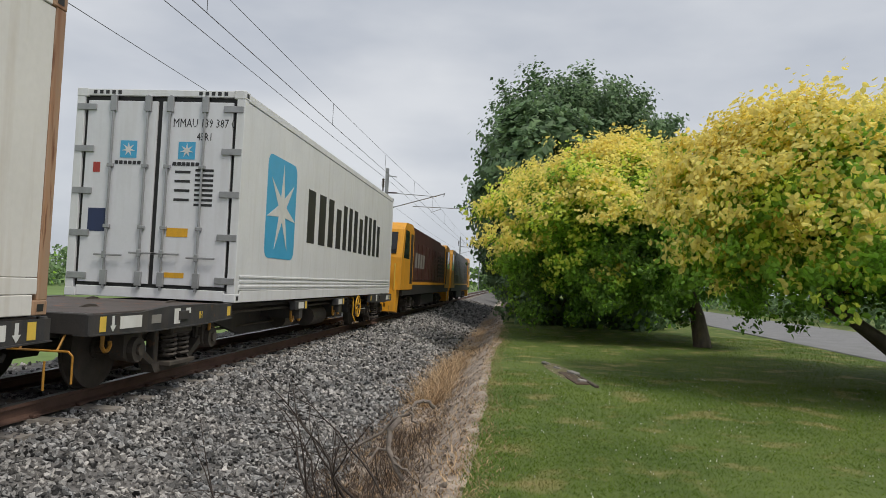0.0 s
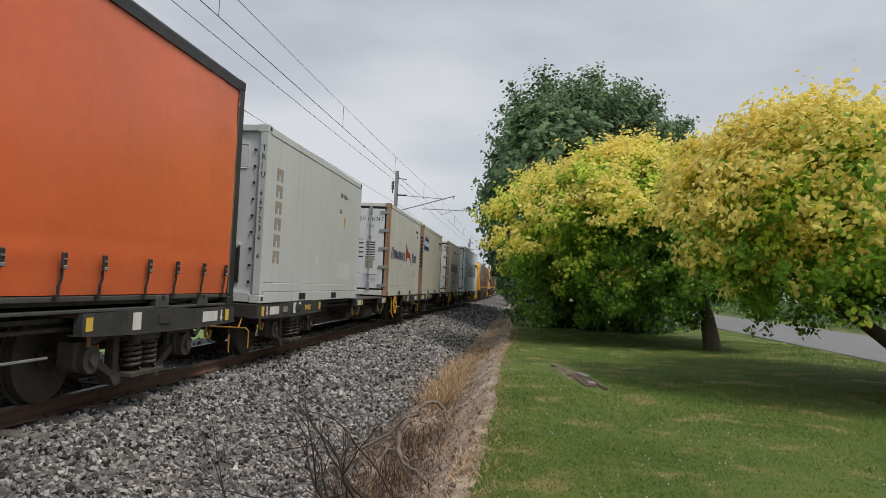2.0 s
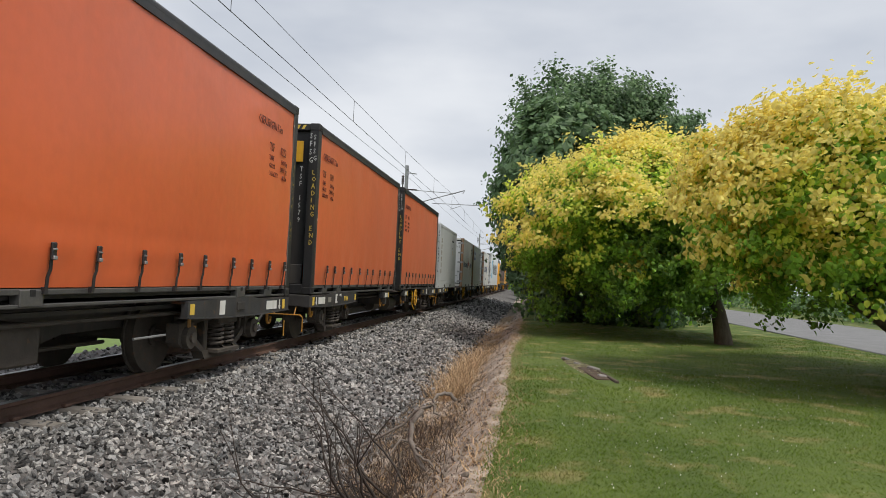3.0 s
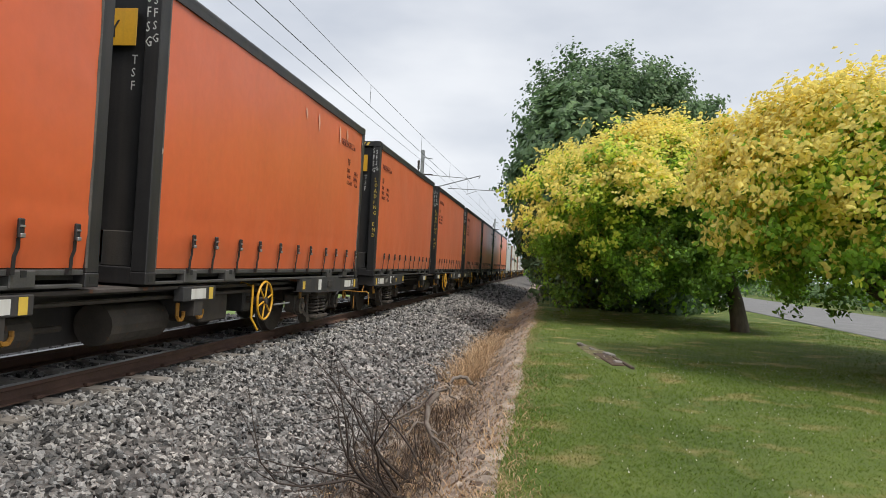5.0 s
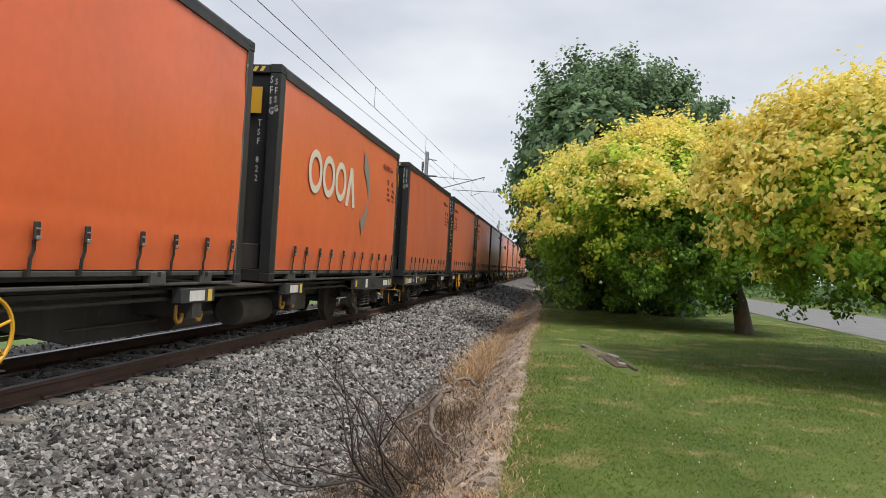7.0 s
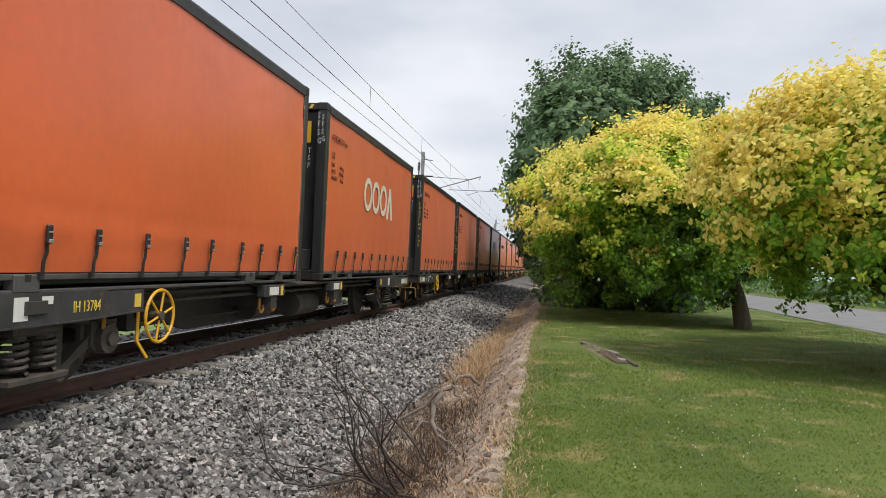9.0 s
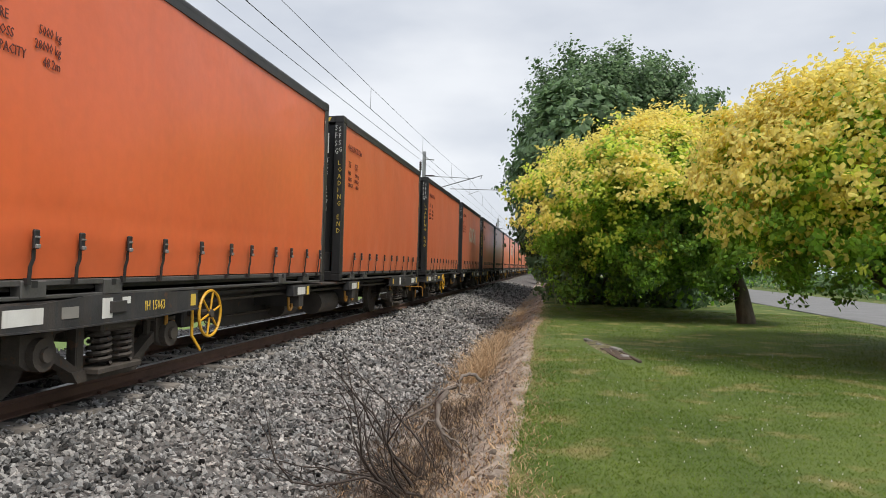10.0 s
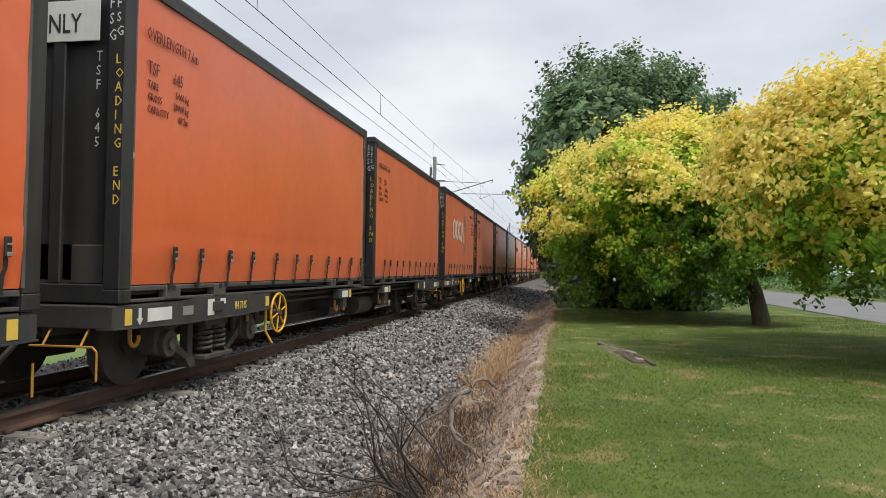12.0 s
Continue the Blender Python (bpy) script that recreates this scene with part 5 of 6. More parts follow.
def make_lawn_grass():
    rng = np.random.default_rng(11)
    xs, ys, hs = [], [], []
    for y0, y1, x1, per in ((3.8, 7, 5.5, 3200), (7, 12, 8.5, 1200), (12, 24, 8.5, 330)):
        n = int((y1 - y0) * (x1 + 0.5) * per)
        xs.append(rng.uniform(-0.5, x1, n))
        ys.append(rng.uniform(y0, y1, n))
        hs.append(rng.uniform(0.008, 0.028, n) * (1 if y0 < 7 else 1.35))
    x, y, h = map(np.concatenate, (xs, ys, hs))
    edge = np.array([edge_wobble(b) for b in y]) - 0.36 + rng.normal(size=len(y)) * 0.035
    dry = np.sin(x * 1.3 + 2.0 * np.sin(y * 0.7)) + np.sin(y * 1.1 + x * 0.6)
    keep = (x > edge) & (rng.random(len(x)) > np.clip(0.25 * dry, 0, 0.6)) & (((x - 0.85 + 0.14 * (y - 12.2)) / 0.3) ** 2 + ((y - 12.2) / 2.3) ** 2 > 1)
    x, y, h = x[keep], y[keep], h[keep]
    z = heights(x, y) + np.array([0.03 * rough(a, b, 0.35) * min(1, (a + 0.3) / 2) if a > -0.3 else 0 for a, b in zip(x, y)]) - 0.004
    blades("lawn_grass", np.stack([x, y, z], 1), h, rng.uniform(0.0018, 0.0035, len(x)) * (1 + y / 14), rng.uniform(0.7, 1.9, len(x)), M_BLADE, rng, "short mown green grass blades of the lawn", "grass")
    n = 520
    x, y = rng.uniform(0.2, 6.5, n), rng.uniform(4.5, 12, n)
    z = heights(x, y)
    blades("clover_flowers", np.stack([x, y, z + 0.03], 1), np.full(n, 0.014), np.full(n, 0.006), np.full(n, 0.3), M_FLOWER, rng, "small white clover flowers in the lawn", "flowers")


make_lawn_grass()


def make_dry_grass():
    rng = np.random.default_rng(21)
    n = 3000
    cy = np.concatenate([10.4 + 5.5 * rng.random(n // 2) ** 1.2, rng.uniform(14, 36, n // 2)])
    cx = np.concatenate([rng.normal(-1.17, 0.13, n // 2), rng.normal(-1.1, 0.16, n // 2)])
    z = np.interp(cx, PROFILE_X, PROFILE_Z) - 0.02
    tall = np.where(np.arange(n) < n // 2, rng.uniform(0.2, 0.5, n), rng.uniform(0.06, 0.2, n))
    blades("dry_grass", np.stack([cx, cy, z], 1), tall, rng.uniform(0.003, 0.006, n), rng.uniform(0.4, 1.5, n), M_DRYBLADE, rng, "dry straw-coloured grass along the ditch", "dry grass", 0.15)
    n = 9000
    cx, cy = np.where(rng.random(n) < 0.8, rng.uniform(-1.6, -0.9, n), rng.uniform(-0.9, -0.3, n)), 4.2 + rng.random(n) ** 1.5 * 24
    z = np.interp(cx, PROFILE_X, PROFILE_Z) - 0.01
    blades("dead_stubble", np.stack([cx, cy, z], 1), rng.uniform(0.03, 0.1, n), rng.uniform(0.003, 0.008, n), rng.uniform(0.6, 1.6, n), M_DRYBLADE, rng, "flattened dead grass stubble on the soil bank", "dry grass", 0.4)
    n = 5200
    cx, cy = rng.uniform(-1.7, -0.75, n), 3.9 + rng.random(n) ** 1.5 * 16
    z = np.interp(cx, PROFILE_X, PROFILE_Z) - 0.008
    blades("dead_roots", np.stack([cx, cy, z], 1), rng.uniform(0.03, 0.14, n), rng.uniform(0.0025, 0.006, n), rng.uniform(1.0, 2.5, n), M_WEED, rng, "brown dead stems and roots matted on the ditch bank", "dead stems", 0.7)
    n = 5200
    cy = 4.0 + rng.random(n) ** 1.5 * 22
    cx = np.array([edge_wobble(b) for b in cy]) - 0.3 + rng.normal(size=n) * 0.13
    z = np.interp(cx, PROFILE_X, PROFILE_Z) - 0.005
    blades("dry_lawn_edge", np.stack([cx, cy, z], 1), rng.uniform(0.015, 0.05, n), rng.uniform(0.002, 0.006, n), rng.uniform(0.5, 1.6, n), M_DRYBLADE, rng, "dry straw grass along the lawn's ragged edge", "dry grass", 0.3)


make_dry_grass()


def make_weeds():
    rng = np.random.default_rng(31)
    n = 2600
    cx, cy = rng.normal(-1.2, 0.22, n), rng.uniform(4.3, 8.5, n)
    z = np.interp(cx, PROFILE_X, PROFILE_Z) - 0.02
    blades("dead_weeds", np.stack([cx, cy, z], 1), rng.uniform(0.06, 0.3, n), rng.uniform(0.0015, 0.0035, n), rng.uniform(0.2, 1.2, n), M_WEED, rng, "brown dead weed stems in the ditch", "dead weeds", 0.2)


make_weeds()


def foliage(name, centres, normals, tips, per, spread, size, rng, mats, choose, parent, droop=0.35):
    """Many small folded leaves about clump centres. choose(normals, rng, n): the material index of each leaf."""
    n = len(centres) * per
    c = np.repeat(centres, per, 0) + rng.normal(size=(n, 3)) * np.array([spread, spread, spread * 0.75])
    nm = np.repeat(normals, per, 0) + rng.normal(size=(n, 3)) * 0.55
    nm[:, 2] += 0.35
    nm /= np.linalg.norm(nm, axis=1)[:, None]
    t = np.cross(nm, rng.normal(size=(n, 3)))
    t[:, 2] -= droop
    t -= nm * (t * nm).sum(1)[:, None]
    t /= np.linalg.norm(t, axis=1)[:, None]
    b = np.cross(nm, t)
    s = size * rng.uniform(0.6, 1.25, n)[:, None]
    fold = nm * s * 0.1
    if size < 0.095:
        V = np.stack([c - t * s * 0.5, c + b * s * 0.36 - t * s * 0.22 - fold, c + b * s * 0.34 + t * s * 0.2 - fold, c + t * s * 0.62, c - b * s * 0.34 + t * s * 0.2 - fold, c - b * s * 0.36 - t * s * 0.22 - fold], 1).reshape(-1, 3)
        k, rows = np.arange(n)[:, None] * 6, ((0, 1, 2), (0, 2, 3), (0, 3, 4), (0, 4, 5))
    else:
        V = np.stack([c - t * s * 0.5, c + b * s * 0.42 - fold, c + t * s * 0.6, c - b * s * 0.42 - fold], 1).reshape(-1, 3)
        k, rows = np.arange(n)[:, None] * 4, ((0, 1, 2), (0, 2, 3))
    F = np.concatenate([k + np.array([r]) for r in rows])
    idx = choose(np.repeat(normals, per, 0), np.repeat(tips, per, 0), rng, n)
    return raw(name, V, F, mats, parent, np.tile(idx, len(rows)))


def crown_sprays(centre, radii, n, rng, reach, wobble=0.26, low=-0.9, seed=0.0, steps=6):
    """Leafy shoots that stand out from an uneven crown: points, outward ways, and (how near the tip, the shoot's lot)."""
    d = rng.normal(size=(n * 3, 3))
    d /= np.linalg.norm(d, axis=1)[:, None]
    d = d[d[:, 2] > low][:n]
    pts, nrm, tip = [], [], []
    for v in d:
        v = Vector(v)
        if noise.noise(v * 5.5 + Vector((seed, 5, 2))) < -0.12:
            continue
        f = 1 + wobble * noise.noise(v * 1.6 + Vector((seed, 3, 7))) + 0.8 * wobble * noise.noise(v * 4.5 + Vector((seed, 9, 1)))
        f *= rng.uniform(0.62, 0.86)
        foot = Vector((v.x * radii[0], v.y * radii[1], v.z * radii[2])) * f
        way = (v + Vector((0, 0, 0.75 if v.z > -0.1 else -0.15)) + Vector(rng.normal(size=3)) * 0.22).normalized()
        size = reach * rng.uniform(0.55, 1.15)
        lot = rng.random()
        for k in range(steps):
            q = k / (steps - 1)
            p = foot + way * size * q + Vector((0, 0, -0.3 * size * q * q * (1 - max(0, v.z))))
            pts.append(np.array(centre) + np.array(p))
            nrm.append(v)
            tip.append((q, lot))
    return np.array(pts), np.array(nrm), np.array(tip)


def crown_pads(centre, radii, n, rng, reach, wobble=0.34, low=-0.9, seed=0.0, shoots=14, steps=4):
    """Leafy pads in tiers round an uneven crown, with gaps between them: points, outward ways, and (how near the top, the pad's lot)."""
    pts, nrm, tip = [], [], []
    for k in range(n):
        z = 1 - (1 - low) * (k + 0.5) / n
        a = 2.39996 * k + 0.5 * rng.random()
        q = math.sqrt(max(0, 1 - z * z))
        v = (Vector((q * math.cos(a), q * math.sin(a), z)) + Vector(rng.normal(size=3)) * 0.1).normalized()
        f = 1 + wobble * noise.noise(v * 1.6 + Vector((seed, 3, 7))) + 0.9 * wobble * noise.noise(v * 4.5 + Vector((seed, 9, 1)))
        f = min(f, 1.1) * rng.uniform(0.72, 1.02)
        mid = Vector((v.x * radii[0], v.y * radii[1], v.z * radii[2])) * f
        face = (v * 0.75 + Vector((0, 0, 0.75))).normalized()
        out = (v - face * v.dot(face) + Vector((0.001, 0, 0))).normalized()
        side = face.cross(out)
        wide, lot = reach * rng.uniform(0.6, 1.15), rng.random()
        for j in range(shoots):
            r, b = math.sqrt(rng.random()), rng.uniform(0, 2 * math.pi)
            spot = out * (r * math.cos(b) * 1.15) + side * (r * math.sin(b))
            foot = mid + (spot - face * 0.3 * r * r) * wide
            way = (face + spot * 0.7 + Vector(rng.normal(size=3)) * 0.25).normalized()
            size = wide * rng.uniform(0.25, 0.6) * (2.4 if rng.random() < 0.14 else 1)
            for i in range(steps):
                h = i / (steps - 1)
                pts.append(np.array(centre) + np.array(foot + way * size * (h - 0.3)))
                nrm.append(v)
                tip.append((h, lot))
    return np.array(pts), np.array(nrm), np.array(tip)


def limb(name, points, r, r2, parent, mat=None):
    return bar(name, points, r, mat or M_BARK, parent, r2, 9)


def make_tree(label, base, crown, n, per, spread, size, reach, mats, choose, seed, trunk_r=0.22, forks=7, low=-0.9, stems=1, lean=(0, 0), extra=(), grow=crown_sprays, core=0):
    rng = np.random.default_rng(seed)
    t = thing("tree", label, "tree", "trees beside the lawn", at=pose(*base))
    bx, by, bz = base
    c = np.array(crown[0]) - np.array(base)
    rad = np.array(crown[1])
    for s in range(stems):
        ox, oy = (0, 0) if stems == 1 else (0.35 * math.cos(2.1 * s), 0.35 * math.sin(2.1 * s))
        fork = Vector((c[0] * 0.35 + ox * 2 + lean[0] * (s + 1) / stems, c[1] * 0.35 + oy * 2 + lean[1], max(0.9, c[2] * 0.45)))
        limb("trunk", [(ox * 0.4, oy * 0.4, -0.1), (ox * 0.5, oy * 0.5, 0.12), Vector((ox, oy, 0)).lerp(fork, 0.5) + Vector((0.05, 0.03, 0.1)), fork], trunk_r * (1.35 if stems == 1 else 0.8), trunk_r * 0.7, t)
        for k in range(forks):
            a = 2 * math.pi * (k + 0.4 * rng.random()) / forks
            q = Vector(c) + Vector((math.cos(a) * rad[0] * 0.72, math.sin(a) * rad[1] * 0.72, rad[2] * rng.uniform(-0.1, 0.75)))
            mid = fork.lerp(q, 0.5) + Vector((0, 0, 0.3))
            limb("limb", [fork, mid, q], trunk_r * 0.42, 0.02, t)
    pts, nrm, tip = grow(c, rad, n, rng, reach, low=low, seed=seed)
    for cc, rr, m in extra:
        p2, n2, t2 = grow(np.array(cc) - np.array(base), rr, m, rng, reach * 0.7, low=-0.5, seed=seed + 2)
        n2 = (p2 - c) / rad * 0.75 + n2 * 0.35
        n2 /= np.linalg.norm(n2, axis=1)[:, None]
        pts, nrm, tip = np.concatenate([pts, p2]), np.concatenate([nrm, n2]), np.concatenate([tip, t2])
    ok = pts[:, 2] > 0.12
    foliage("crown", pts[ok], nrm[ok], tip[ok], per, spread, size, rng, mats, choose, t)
    # filler leaves in the list's last, darkest colour, so crown gaps look shaded
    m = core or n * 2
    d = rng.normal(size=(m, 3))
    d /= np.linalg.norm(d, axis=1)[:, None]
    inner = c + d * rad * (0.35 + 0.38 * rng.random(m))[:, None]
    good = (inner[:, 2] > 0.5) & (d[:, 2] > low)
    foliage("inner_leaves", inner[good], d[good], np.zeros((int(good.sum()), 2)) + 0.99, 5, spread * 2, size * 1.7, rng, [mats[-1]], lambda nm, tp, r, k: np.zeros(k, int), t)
    return t


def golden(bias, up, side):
    """Whole pads of new growth are golden on top and on a set side; inner leaves are lime, then green, with a darker
    leaf for shaded sides.
    """
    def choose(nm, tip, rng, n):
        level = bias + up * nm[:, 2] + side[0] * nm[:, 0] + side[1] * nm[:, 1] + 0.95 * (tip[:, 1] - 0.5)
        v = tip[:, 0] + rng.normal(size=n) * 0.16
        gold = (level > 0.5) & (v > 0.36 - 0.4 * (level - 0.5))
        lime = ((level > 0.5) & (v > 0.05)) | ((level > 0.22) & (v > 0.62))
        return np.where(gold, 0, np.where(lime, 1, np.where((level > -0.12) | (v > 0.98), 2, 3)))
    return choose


def plain(nm, tip, rng, n):
    return (rng.random(n) < 0.12 + 0.15 * tip[:, 0]).astype(int)


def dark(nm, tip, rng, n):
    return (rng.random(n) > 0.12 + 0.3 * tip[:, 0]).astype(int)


GOLD = [M_LEAFYELLOW, M_LEAFLIME, M_LEAFGREEN, M_LEAFDEEPSHADE]
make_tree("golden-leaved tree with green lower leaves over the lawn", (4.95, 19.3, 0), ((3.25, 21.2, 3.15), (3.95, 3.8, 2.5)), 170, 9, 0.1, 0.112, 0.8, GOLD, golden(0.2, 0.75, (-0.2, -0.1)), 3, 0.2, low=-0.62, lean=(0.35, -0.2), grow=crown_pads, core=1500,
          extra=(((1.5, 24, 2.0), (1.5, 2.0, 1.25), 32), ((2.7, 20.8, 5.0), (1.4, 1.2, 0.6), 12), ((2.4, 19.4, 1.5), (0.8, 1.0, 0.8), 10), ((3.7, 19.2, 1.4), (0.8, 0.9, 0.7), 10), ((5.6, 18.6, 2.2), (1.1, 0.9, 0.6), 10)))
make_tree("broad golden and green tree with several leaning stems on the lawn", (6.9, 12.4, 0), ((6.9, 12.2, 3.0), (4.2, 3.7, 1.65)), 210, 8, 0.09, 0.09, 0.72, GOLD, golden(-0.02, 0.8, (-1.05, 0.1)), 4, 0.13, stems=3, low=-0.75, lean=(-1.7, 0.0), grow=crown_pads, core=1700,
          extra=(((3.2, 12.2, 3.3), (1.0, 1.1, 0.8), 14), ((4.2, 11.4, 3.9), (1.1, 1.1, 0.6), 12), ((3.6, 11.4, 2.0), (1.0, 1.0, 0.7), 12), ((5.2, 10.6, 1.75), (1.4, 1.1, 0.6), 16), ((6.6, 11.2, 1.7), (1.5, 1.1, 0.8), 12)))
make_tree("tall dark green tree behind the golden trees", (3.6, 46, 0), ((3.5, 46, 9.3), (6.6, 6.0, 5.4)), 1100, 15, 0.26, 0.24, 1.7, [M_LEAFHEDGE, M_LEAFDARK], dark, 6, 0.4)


# assumed trees, hidden behind the golden ones, added to cast shade on the train
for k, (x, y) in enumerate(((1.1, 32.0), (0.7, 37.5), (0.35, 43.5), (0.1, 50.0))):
    make_tree("dense green tree added out of sight behind the golden trees to shade the train", (x + 0.6, y, 0), ((x + 0.1, y, 5.4 + 0.25 * k), (1.9 + 0.12 * k, 3.2, 4.0 + 0.2 * k)), 110, 5, 0.24, 0.36, 1.0, [M_LEAFHEDGE, M_LEAFDARK], dark, 60 + k, 0.16, forks=5, grow=crown_pads, core=700)


def make_bush(base, radii, n, per, size, mats, choose, seed, label):
    rng = np.random.default_rng(seed)
    b = thing("bush", label, "bush", "bushes beside the track", at=pose(*base))
    for k in range(5):
        a = 1.26 * k
        limb("stem", [(0.1 * math.cos(a), 0.1 * math.sin(a), -0.1), (0.4 * radii[0] * math.cos(a), 0.4 * radii[1] * math.sin(a), radii[2] * 0.9)], 0.05, 0.015, b)
    pts, nrm, tip = crown_sprays((0, 0, radii[2] * 0.8), radii, n, rng, 0.7, seed=seed)
    ok = pts[:, 2] > 0.05
    foliage("leaves", pts[ok], nrm[ok], tip[ok], per, 0.2, size, rng, mats, choose, b)
    return b


HEDGE = [M_LEAFHEDGE, M_LEAFGREEN]
for k, (x, y, r, h) in enumerate(((1.5, 27.5, 1.6, 1.5), (3.8, 27, 2.0, 1.5), (5.8, 34, 2.6, 1.9), (1.0, 58, 2.2, 1.5), (0.6, 72, 2.4, 1.6), (0.2, 90, 2.6, 1.8), (-0.3, 112, 3.0, 2.0), (-2.0, 150, 4.0, 2.6), (-9.5, 170, 5.0, 3.0), (-6, 215, 6.0, 3.2), (3.5, 130, 5, 3))):
    make_bush((x, y, 0), (r, r, h), 130, 10, 0.2 + 0.0012 * y, HEDGE if y > 50 else [M_LEAFDARK, M_LEAFGREEN], plain, 40 + k, "dense dark green bush beside the railway")

# hedge and pole across the field
rng_far = np.random.default_rng(77)
n_far = 1500
fx, fy = -46 + rng_far.normal(size=n_far) * 1.6, rng_far.uniform(-10, 260, n_far)
fz = rng_far.uniform(0.1, 1, n_far) * (2.6 + 1.0 * np.sin(fy * 0.11) + 0.6 * np.sin(fy * 0.37)) - 0.4
hedge = foliage("far_hedge", np.stack([fx, fy, fz], 1), np.tile([[0.8, -0.3, 0.4]], (n_far, 1)), np.zeros((n_far, 2)), 22, 0.5, 0.45, rng_far, HEDGE, plain, None)
tagged(hedge, "dark hedge and trees across the field", "hedge", kind="stuff")

n_far = 700
fx, fy = 19 + rng_far.normal(size=n_far) * 0.7, rng_far.uniform(5, 120, n_far)
fz = rng_far.uniform(0.05, 1, n_far) * (2.4 + 0.8 * np.sin(fy * 0.21) + 0.5 * np.sin(fy * 0.57))
hedge = foliage("roadside_hedge", np.stack([fx, fy, fz], 1), np.tile([[-0.8, -0.3, 0.4]], (n_far, 1)), np.zeros((n_far, 2)), 20, 0.4, 0.3, rng_far, HEDGE, plain, None)
tagged(hedge, "green hedge on the far side of the road", "hedge", kind="stuff")

pole = thing("utility_pole", "wooden utility pole with cross-arms across the field", "utility pole", at=pose(-34, 68, -0.5))
part("post", rod(bmesh.new(), (0, 0, 0), (0, 0, 8.5), 0.16, 10, 0.11), M_BARK, pole)
for z in (7.6, 6.6):
    part("cross_arm", cuboid(-1.2, 1.2, -0.06, 0.06, z, z + 0.12, 0.01), M_BARK, pole)


def make_dead_bush():
    rng = np.random.default_rng(9)
    d = thing("dead_bush", "leafless dark thorny twigs arching out of the ditch", "dead bush", at=pose(-0.92, 5.25, -0.42))
    for k in range(30):
        tall = k < 11
        a = rng.uniform(0, 2 * math.pi)
        p = Vector((0.3 * math.cos(a) * rng.random(), 0.55 * math.sin(a) * rng.random(), 0))
        turn = -1.25 + 2.3 * k / 10 if tall else rng.uniform(-1.8, 1.8)
        v = Vector((-math.cos(turn), 0.75 * math.sin(turn), rng.uniform(0.2, 0.75) if tall else rng.uniform(0.05, 0.5))).normalized()
        ln = rng.uniform(0.9, 1.6) if tall else rng.uniform(0.25, 0.6)
        pts = [p.copy()]
        for j in range(9):
            v = (v + Vector(rng.normal(size=3)) * 0.2 + Vector((-0.03, 0, 0.03))).normalized()
            p = p + v * ln / 9
            p.z = max(p.z, 0.02)
            if p.x > 0.2:
                v.x -= 0.45
            pts.append(p.copy())
        stem = bar("twig", pts, rng.uniform(0.01, 0.016) if tall else 0.006, M_TWIG, d, 0.0025, 5)
        for j in (2, 3, 4, 5, 6, 7):
            q = pts[j]
            way = (pts[j + 1] - q).normalized()
            w = (way + Vector(rng.normal(size=3)) * 0.55).normalized()
            e = q + w * ln * rng.uniform(0.12, 0.34)
            bar("side_twig", [q, (q + e) / 2 + Vector(rng.normal(size=3)) * 0.015, e], 0.0045, M_TWIG, stem, 0.0018, 4)
    return d


make_dead_bush()
log = thing("fallen_branch", "bleached crooked dead branch lying on the bank", "branch", at=pose(-1.0, 6.4, -0.3))


def crooked(points, kink, seed):
    """The same line with bends and knots in it."""
    rng = np.random.default_rng(seed)
    pts = [Vector(p) for p in points]
    out = [pts[0]]
    for a, b in zip(pts, pts[1:]):
        for f in (0.35, 0.7, 1.0):
            out.append(a.lerp(b, f) + Vector(rng.normal(size=3)) * kink)
    return out


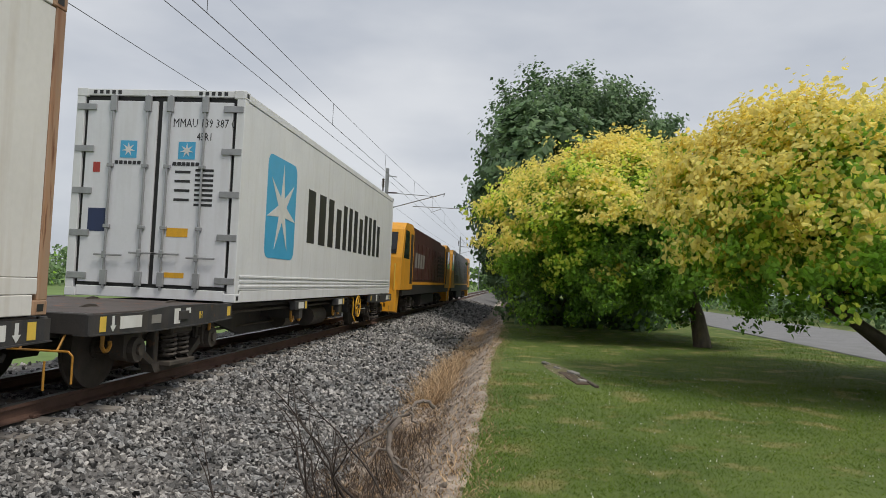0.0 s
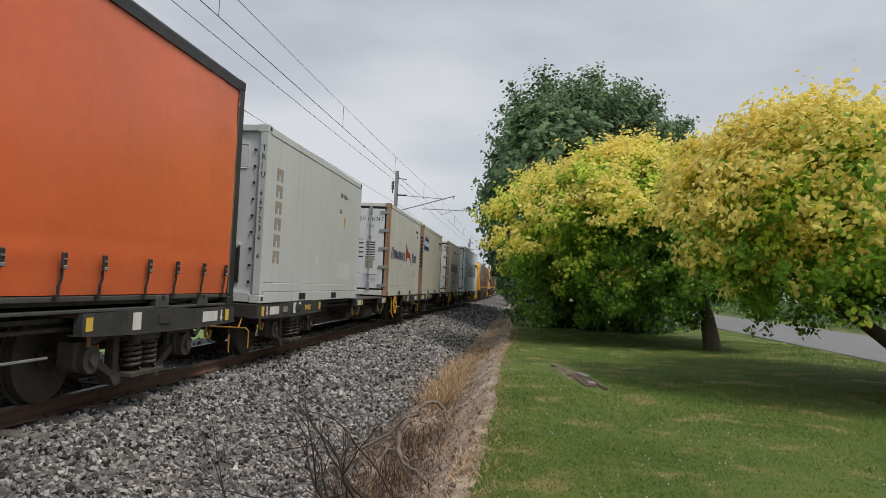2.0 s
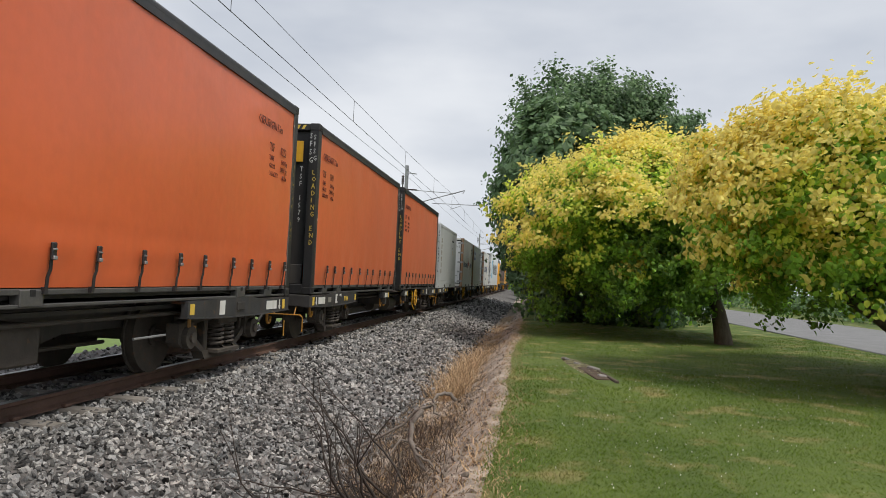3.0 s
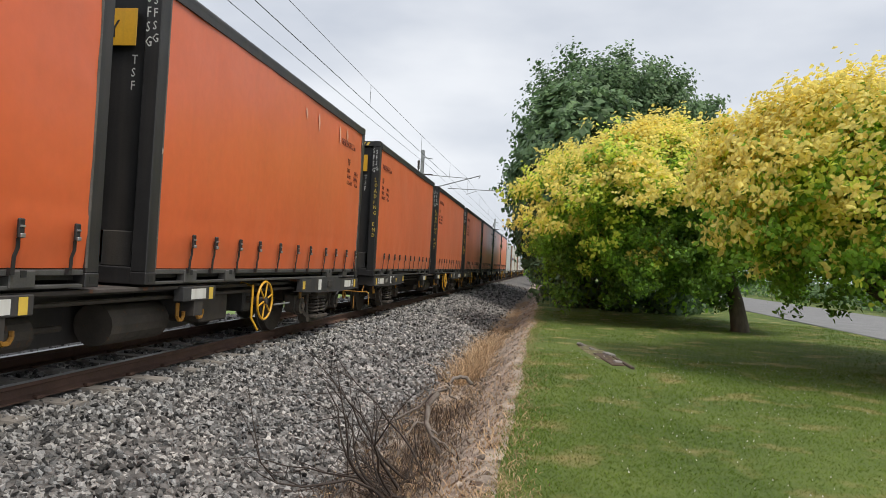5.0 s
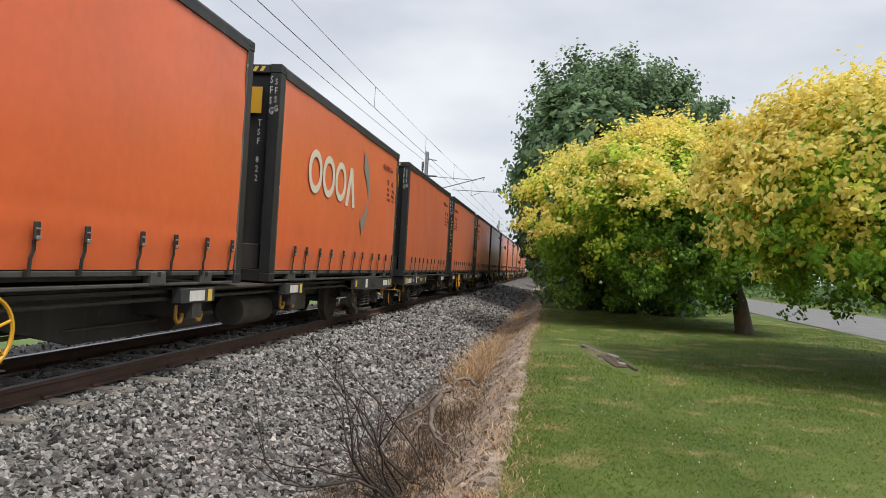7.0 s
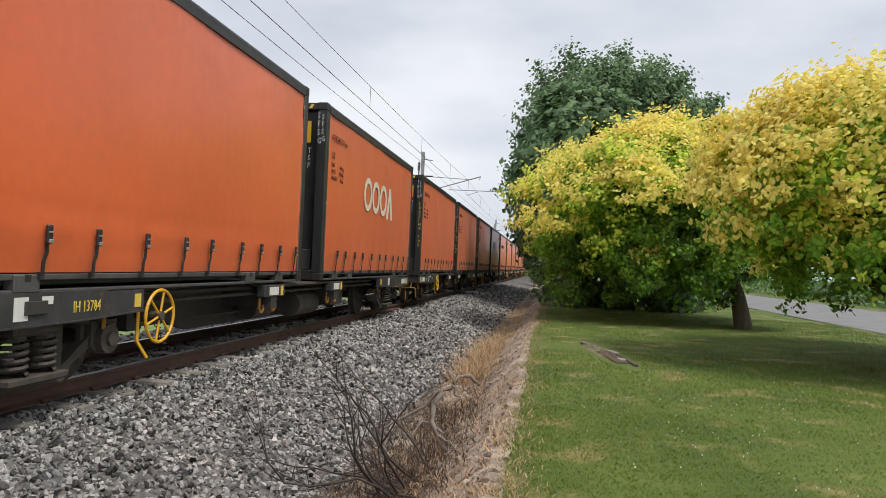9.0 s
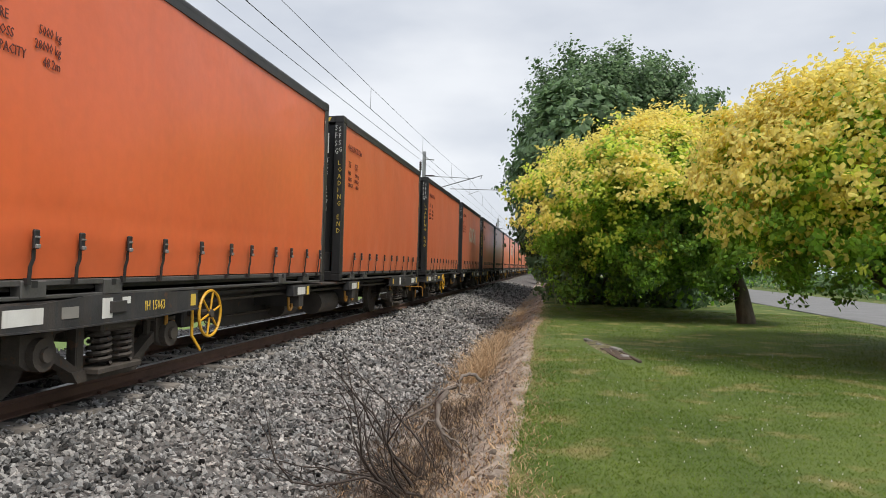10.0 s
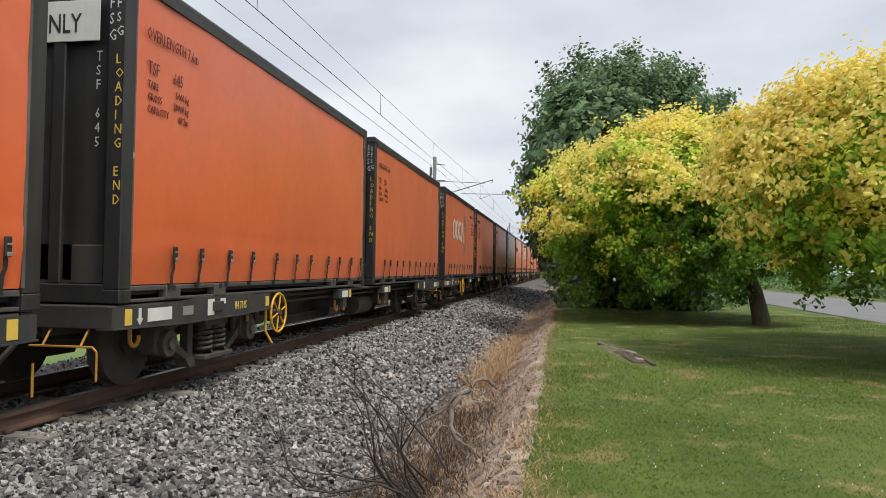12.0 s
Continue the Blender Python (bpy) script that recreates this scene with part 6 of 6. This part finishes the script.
bar("limb", crooked([(-0.52, -0.1, 0.1), (-0.3, -0.05, 0.22), (-0.12, 0.0, 0.34), (0.02, 0.02, 0.46), (0.12, 0.05, 0.53), (0.17, 0.1, 0.61), (0.25, 0.12, 0.62), (0.33, 0.15, 0.57)], 0.012, 1), 0.01, M_DEADWOOD, log, 0.018, 8)
bar("fork", crooked([(0.13, -0.25, 0.0), (0.05, -0.2, 0.12), (-0.03, -0.12, 0.23), (-0.03, -0.05, 0.36), (0.03, 0.02, 0.46)], 0.014, 2), 0.02, M_DEADWOOD, log, 0.027, 8)
for k, pts in enumerate(([(0.12, 0.05, 0.53), (0.17, 0.02, 0.46), (0.2, 0.0, 0.4)], [(0.02, -0.16, 0.16), (0.1, -0.2, 0.15), (0.19, -0.22, 0.2)], [(-0.3, -0.05, 0.22), (-0.42, 0.1, 0.2), (-0.6, 0.2, 0.1)],
                         [(-0.03, -0.1, 0.26), (-0.14, -0.2, 0.2), (-0.22, -0.3, 0.08)], [(0.05, -0.2, 0.12), (0.16, -0.28, 0.1), (0.24, -0.3, 0.02)])):
    bar("fork", crooked(pts, 0.01, 3 + k), 0.013, M_DEADWOOD, log, 0.006, 7)

# bare patch with broken concrete in the lawn
patch = thing("bare_patch", "bare earth patch with broken concrete in the lawn", "soil patch", at=pose(0.85, 12.2, 0, 0, 0, 8))
pv, pf = [(0, 0, 0.015)], []
for k in range(28):
    a = 2 * math.pi * k / 28
    r = 1 + 0.25 * rough(math.cos(a), math.sin(a), 1.7)
    pv.append((0.26 * r * math.cos(a), 2.0 * r * math.sin(a), -0.03))
for k in range(28):
    pv.append((pv[k + 1][0] * 0.6, pv[k + 1][1] * 0.6, 0.02 + 0.02 * rough(k, 3, 0.9)))
for k in range(28):
    j = (k + 1) % 28
    pf += [(k + 1, j + 1, j + 29), (k + 1, j + 29, k + 29), (k + 29, j + 29, 0)]
raw("soil", pv, pf, [M_PATCH], patch, smooth=True)
for k, (x, y, q) in enumerate(((0.05, -1.3, 0.06), (0.12, -0.4, 0.07), (0.0, 0.3, 0.05), (-0.08, 0.9, 0.06))):
    ob = part("concrete_lump", cuboid(-q, q, -q * 1.3, q * 1.3, 0, q * 0.8, q * 0.2), M_CONCRETE, patch)
    ob.matrix_basis = pose(x, y, 0.0, 8 * k, 5, 37 * k)
part("timber_edge", cuboid(0.1, 0.15, -1.9, -0.7, -0.02, 0.045, 0.01), M_BARK, patch, "dark half-buried timber edge")
# raised slab whose dark colour stands in for the shade of a dip
part("hollow", cuboid(-0.1, 0.1, -1.6, -0.2, -0.02, 0.026, 0.01), M_WEED, patch, "dark brown slab for the shade in a dip")


# ---- movement ----
def motions():
    times = [0.5 * k for k in range(25)]
    for ob, y, z in MOVING:
        walk(ob, [(t, pose(TRACK_X, y + train_at(t), z)) for t in times])
    radius = 0.42
    for ob in [o for o in scene.objects if o.name.split(".")[0] == "wheelset"]:
        x, y, z = ob.location
        walk(ob, [(k / FPS, pose(x, y, z, -math.degrees(train_at(k / FPS) / radius) % 360)) for k in range(361)])


motions()
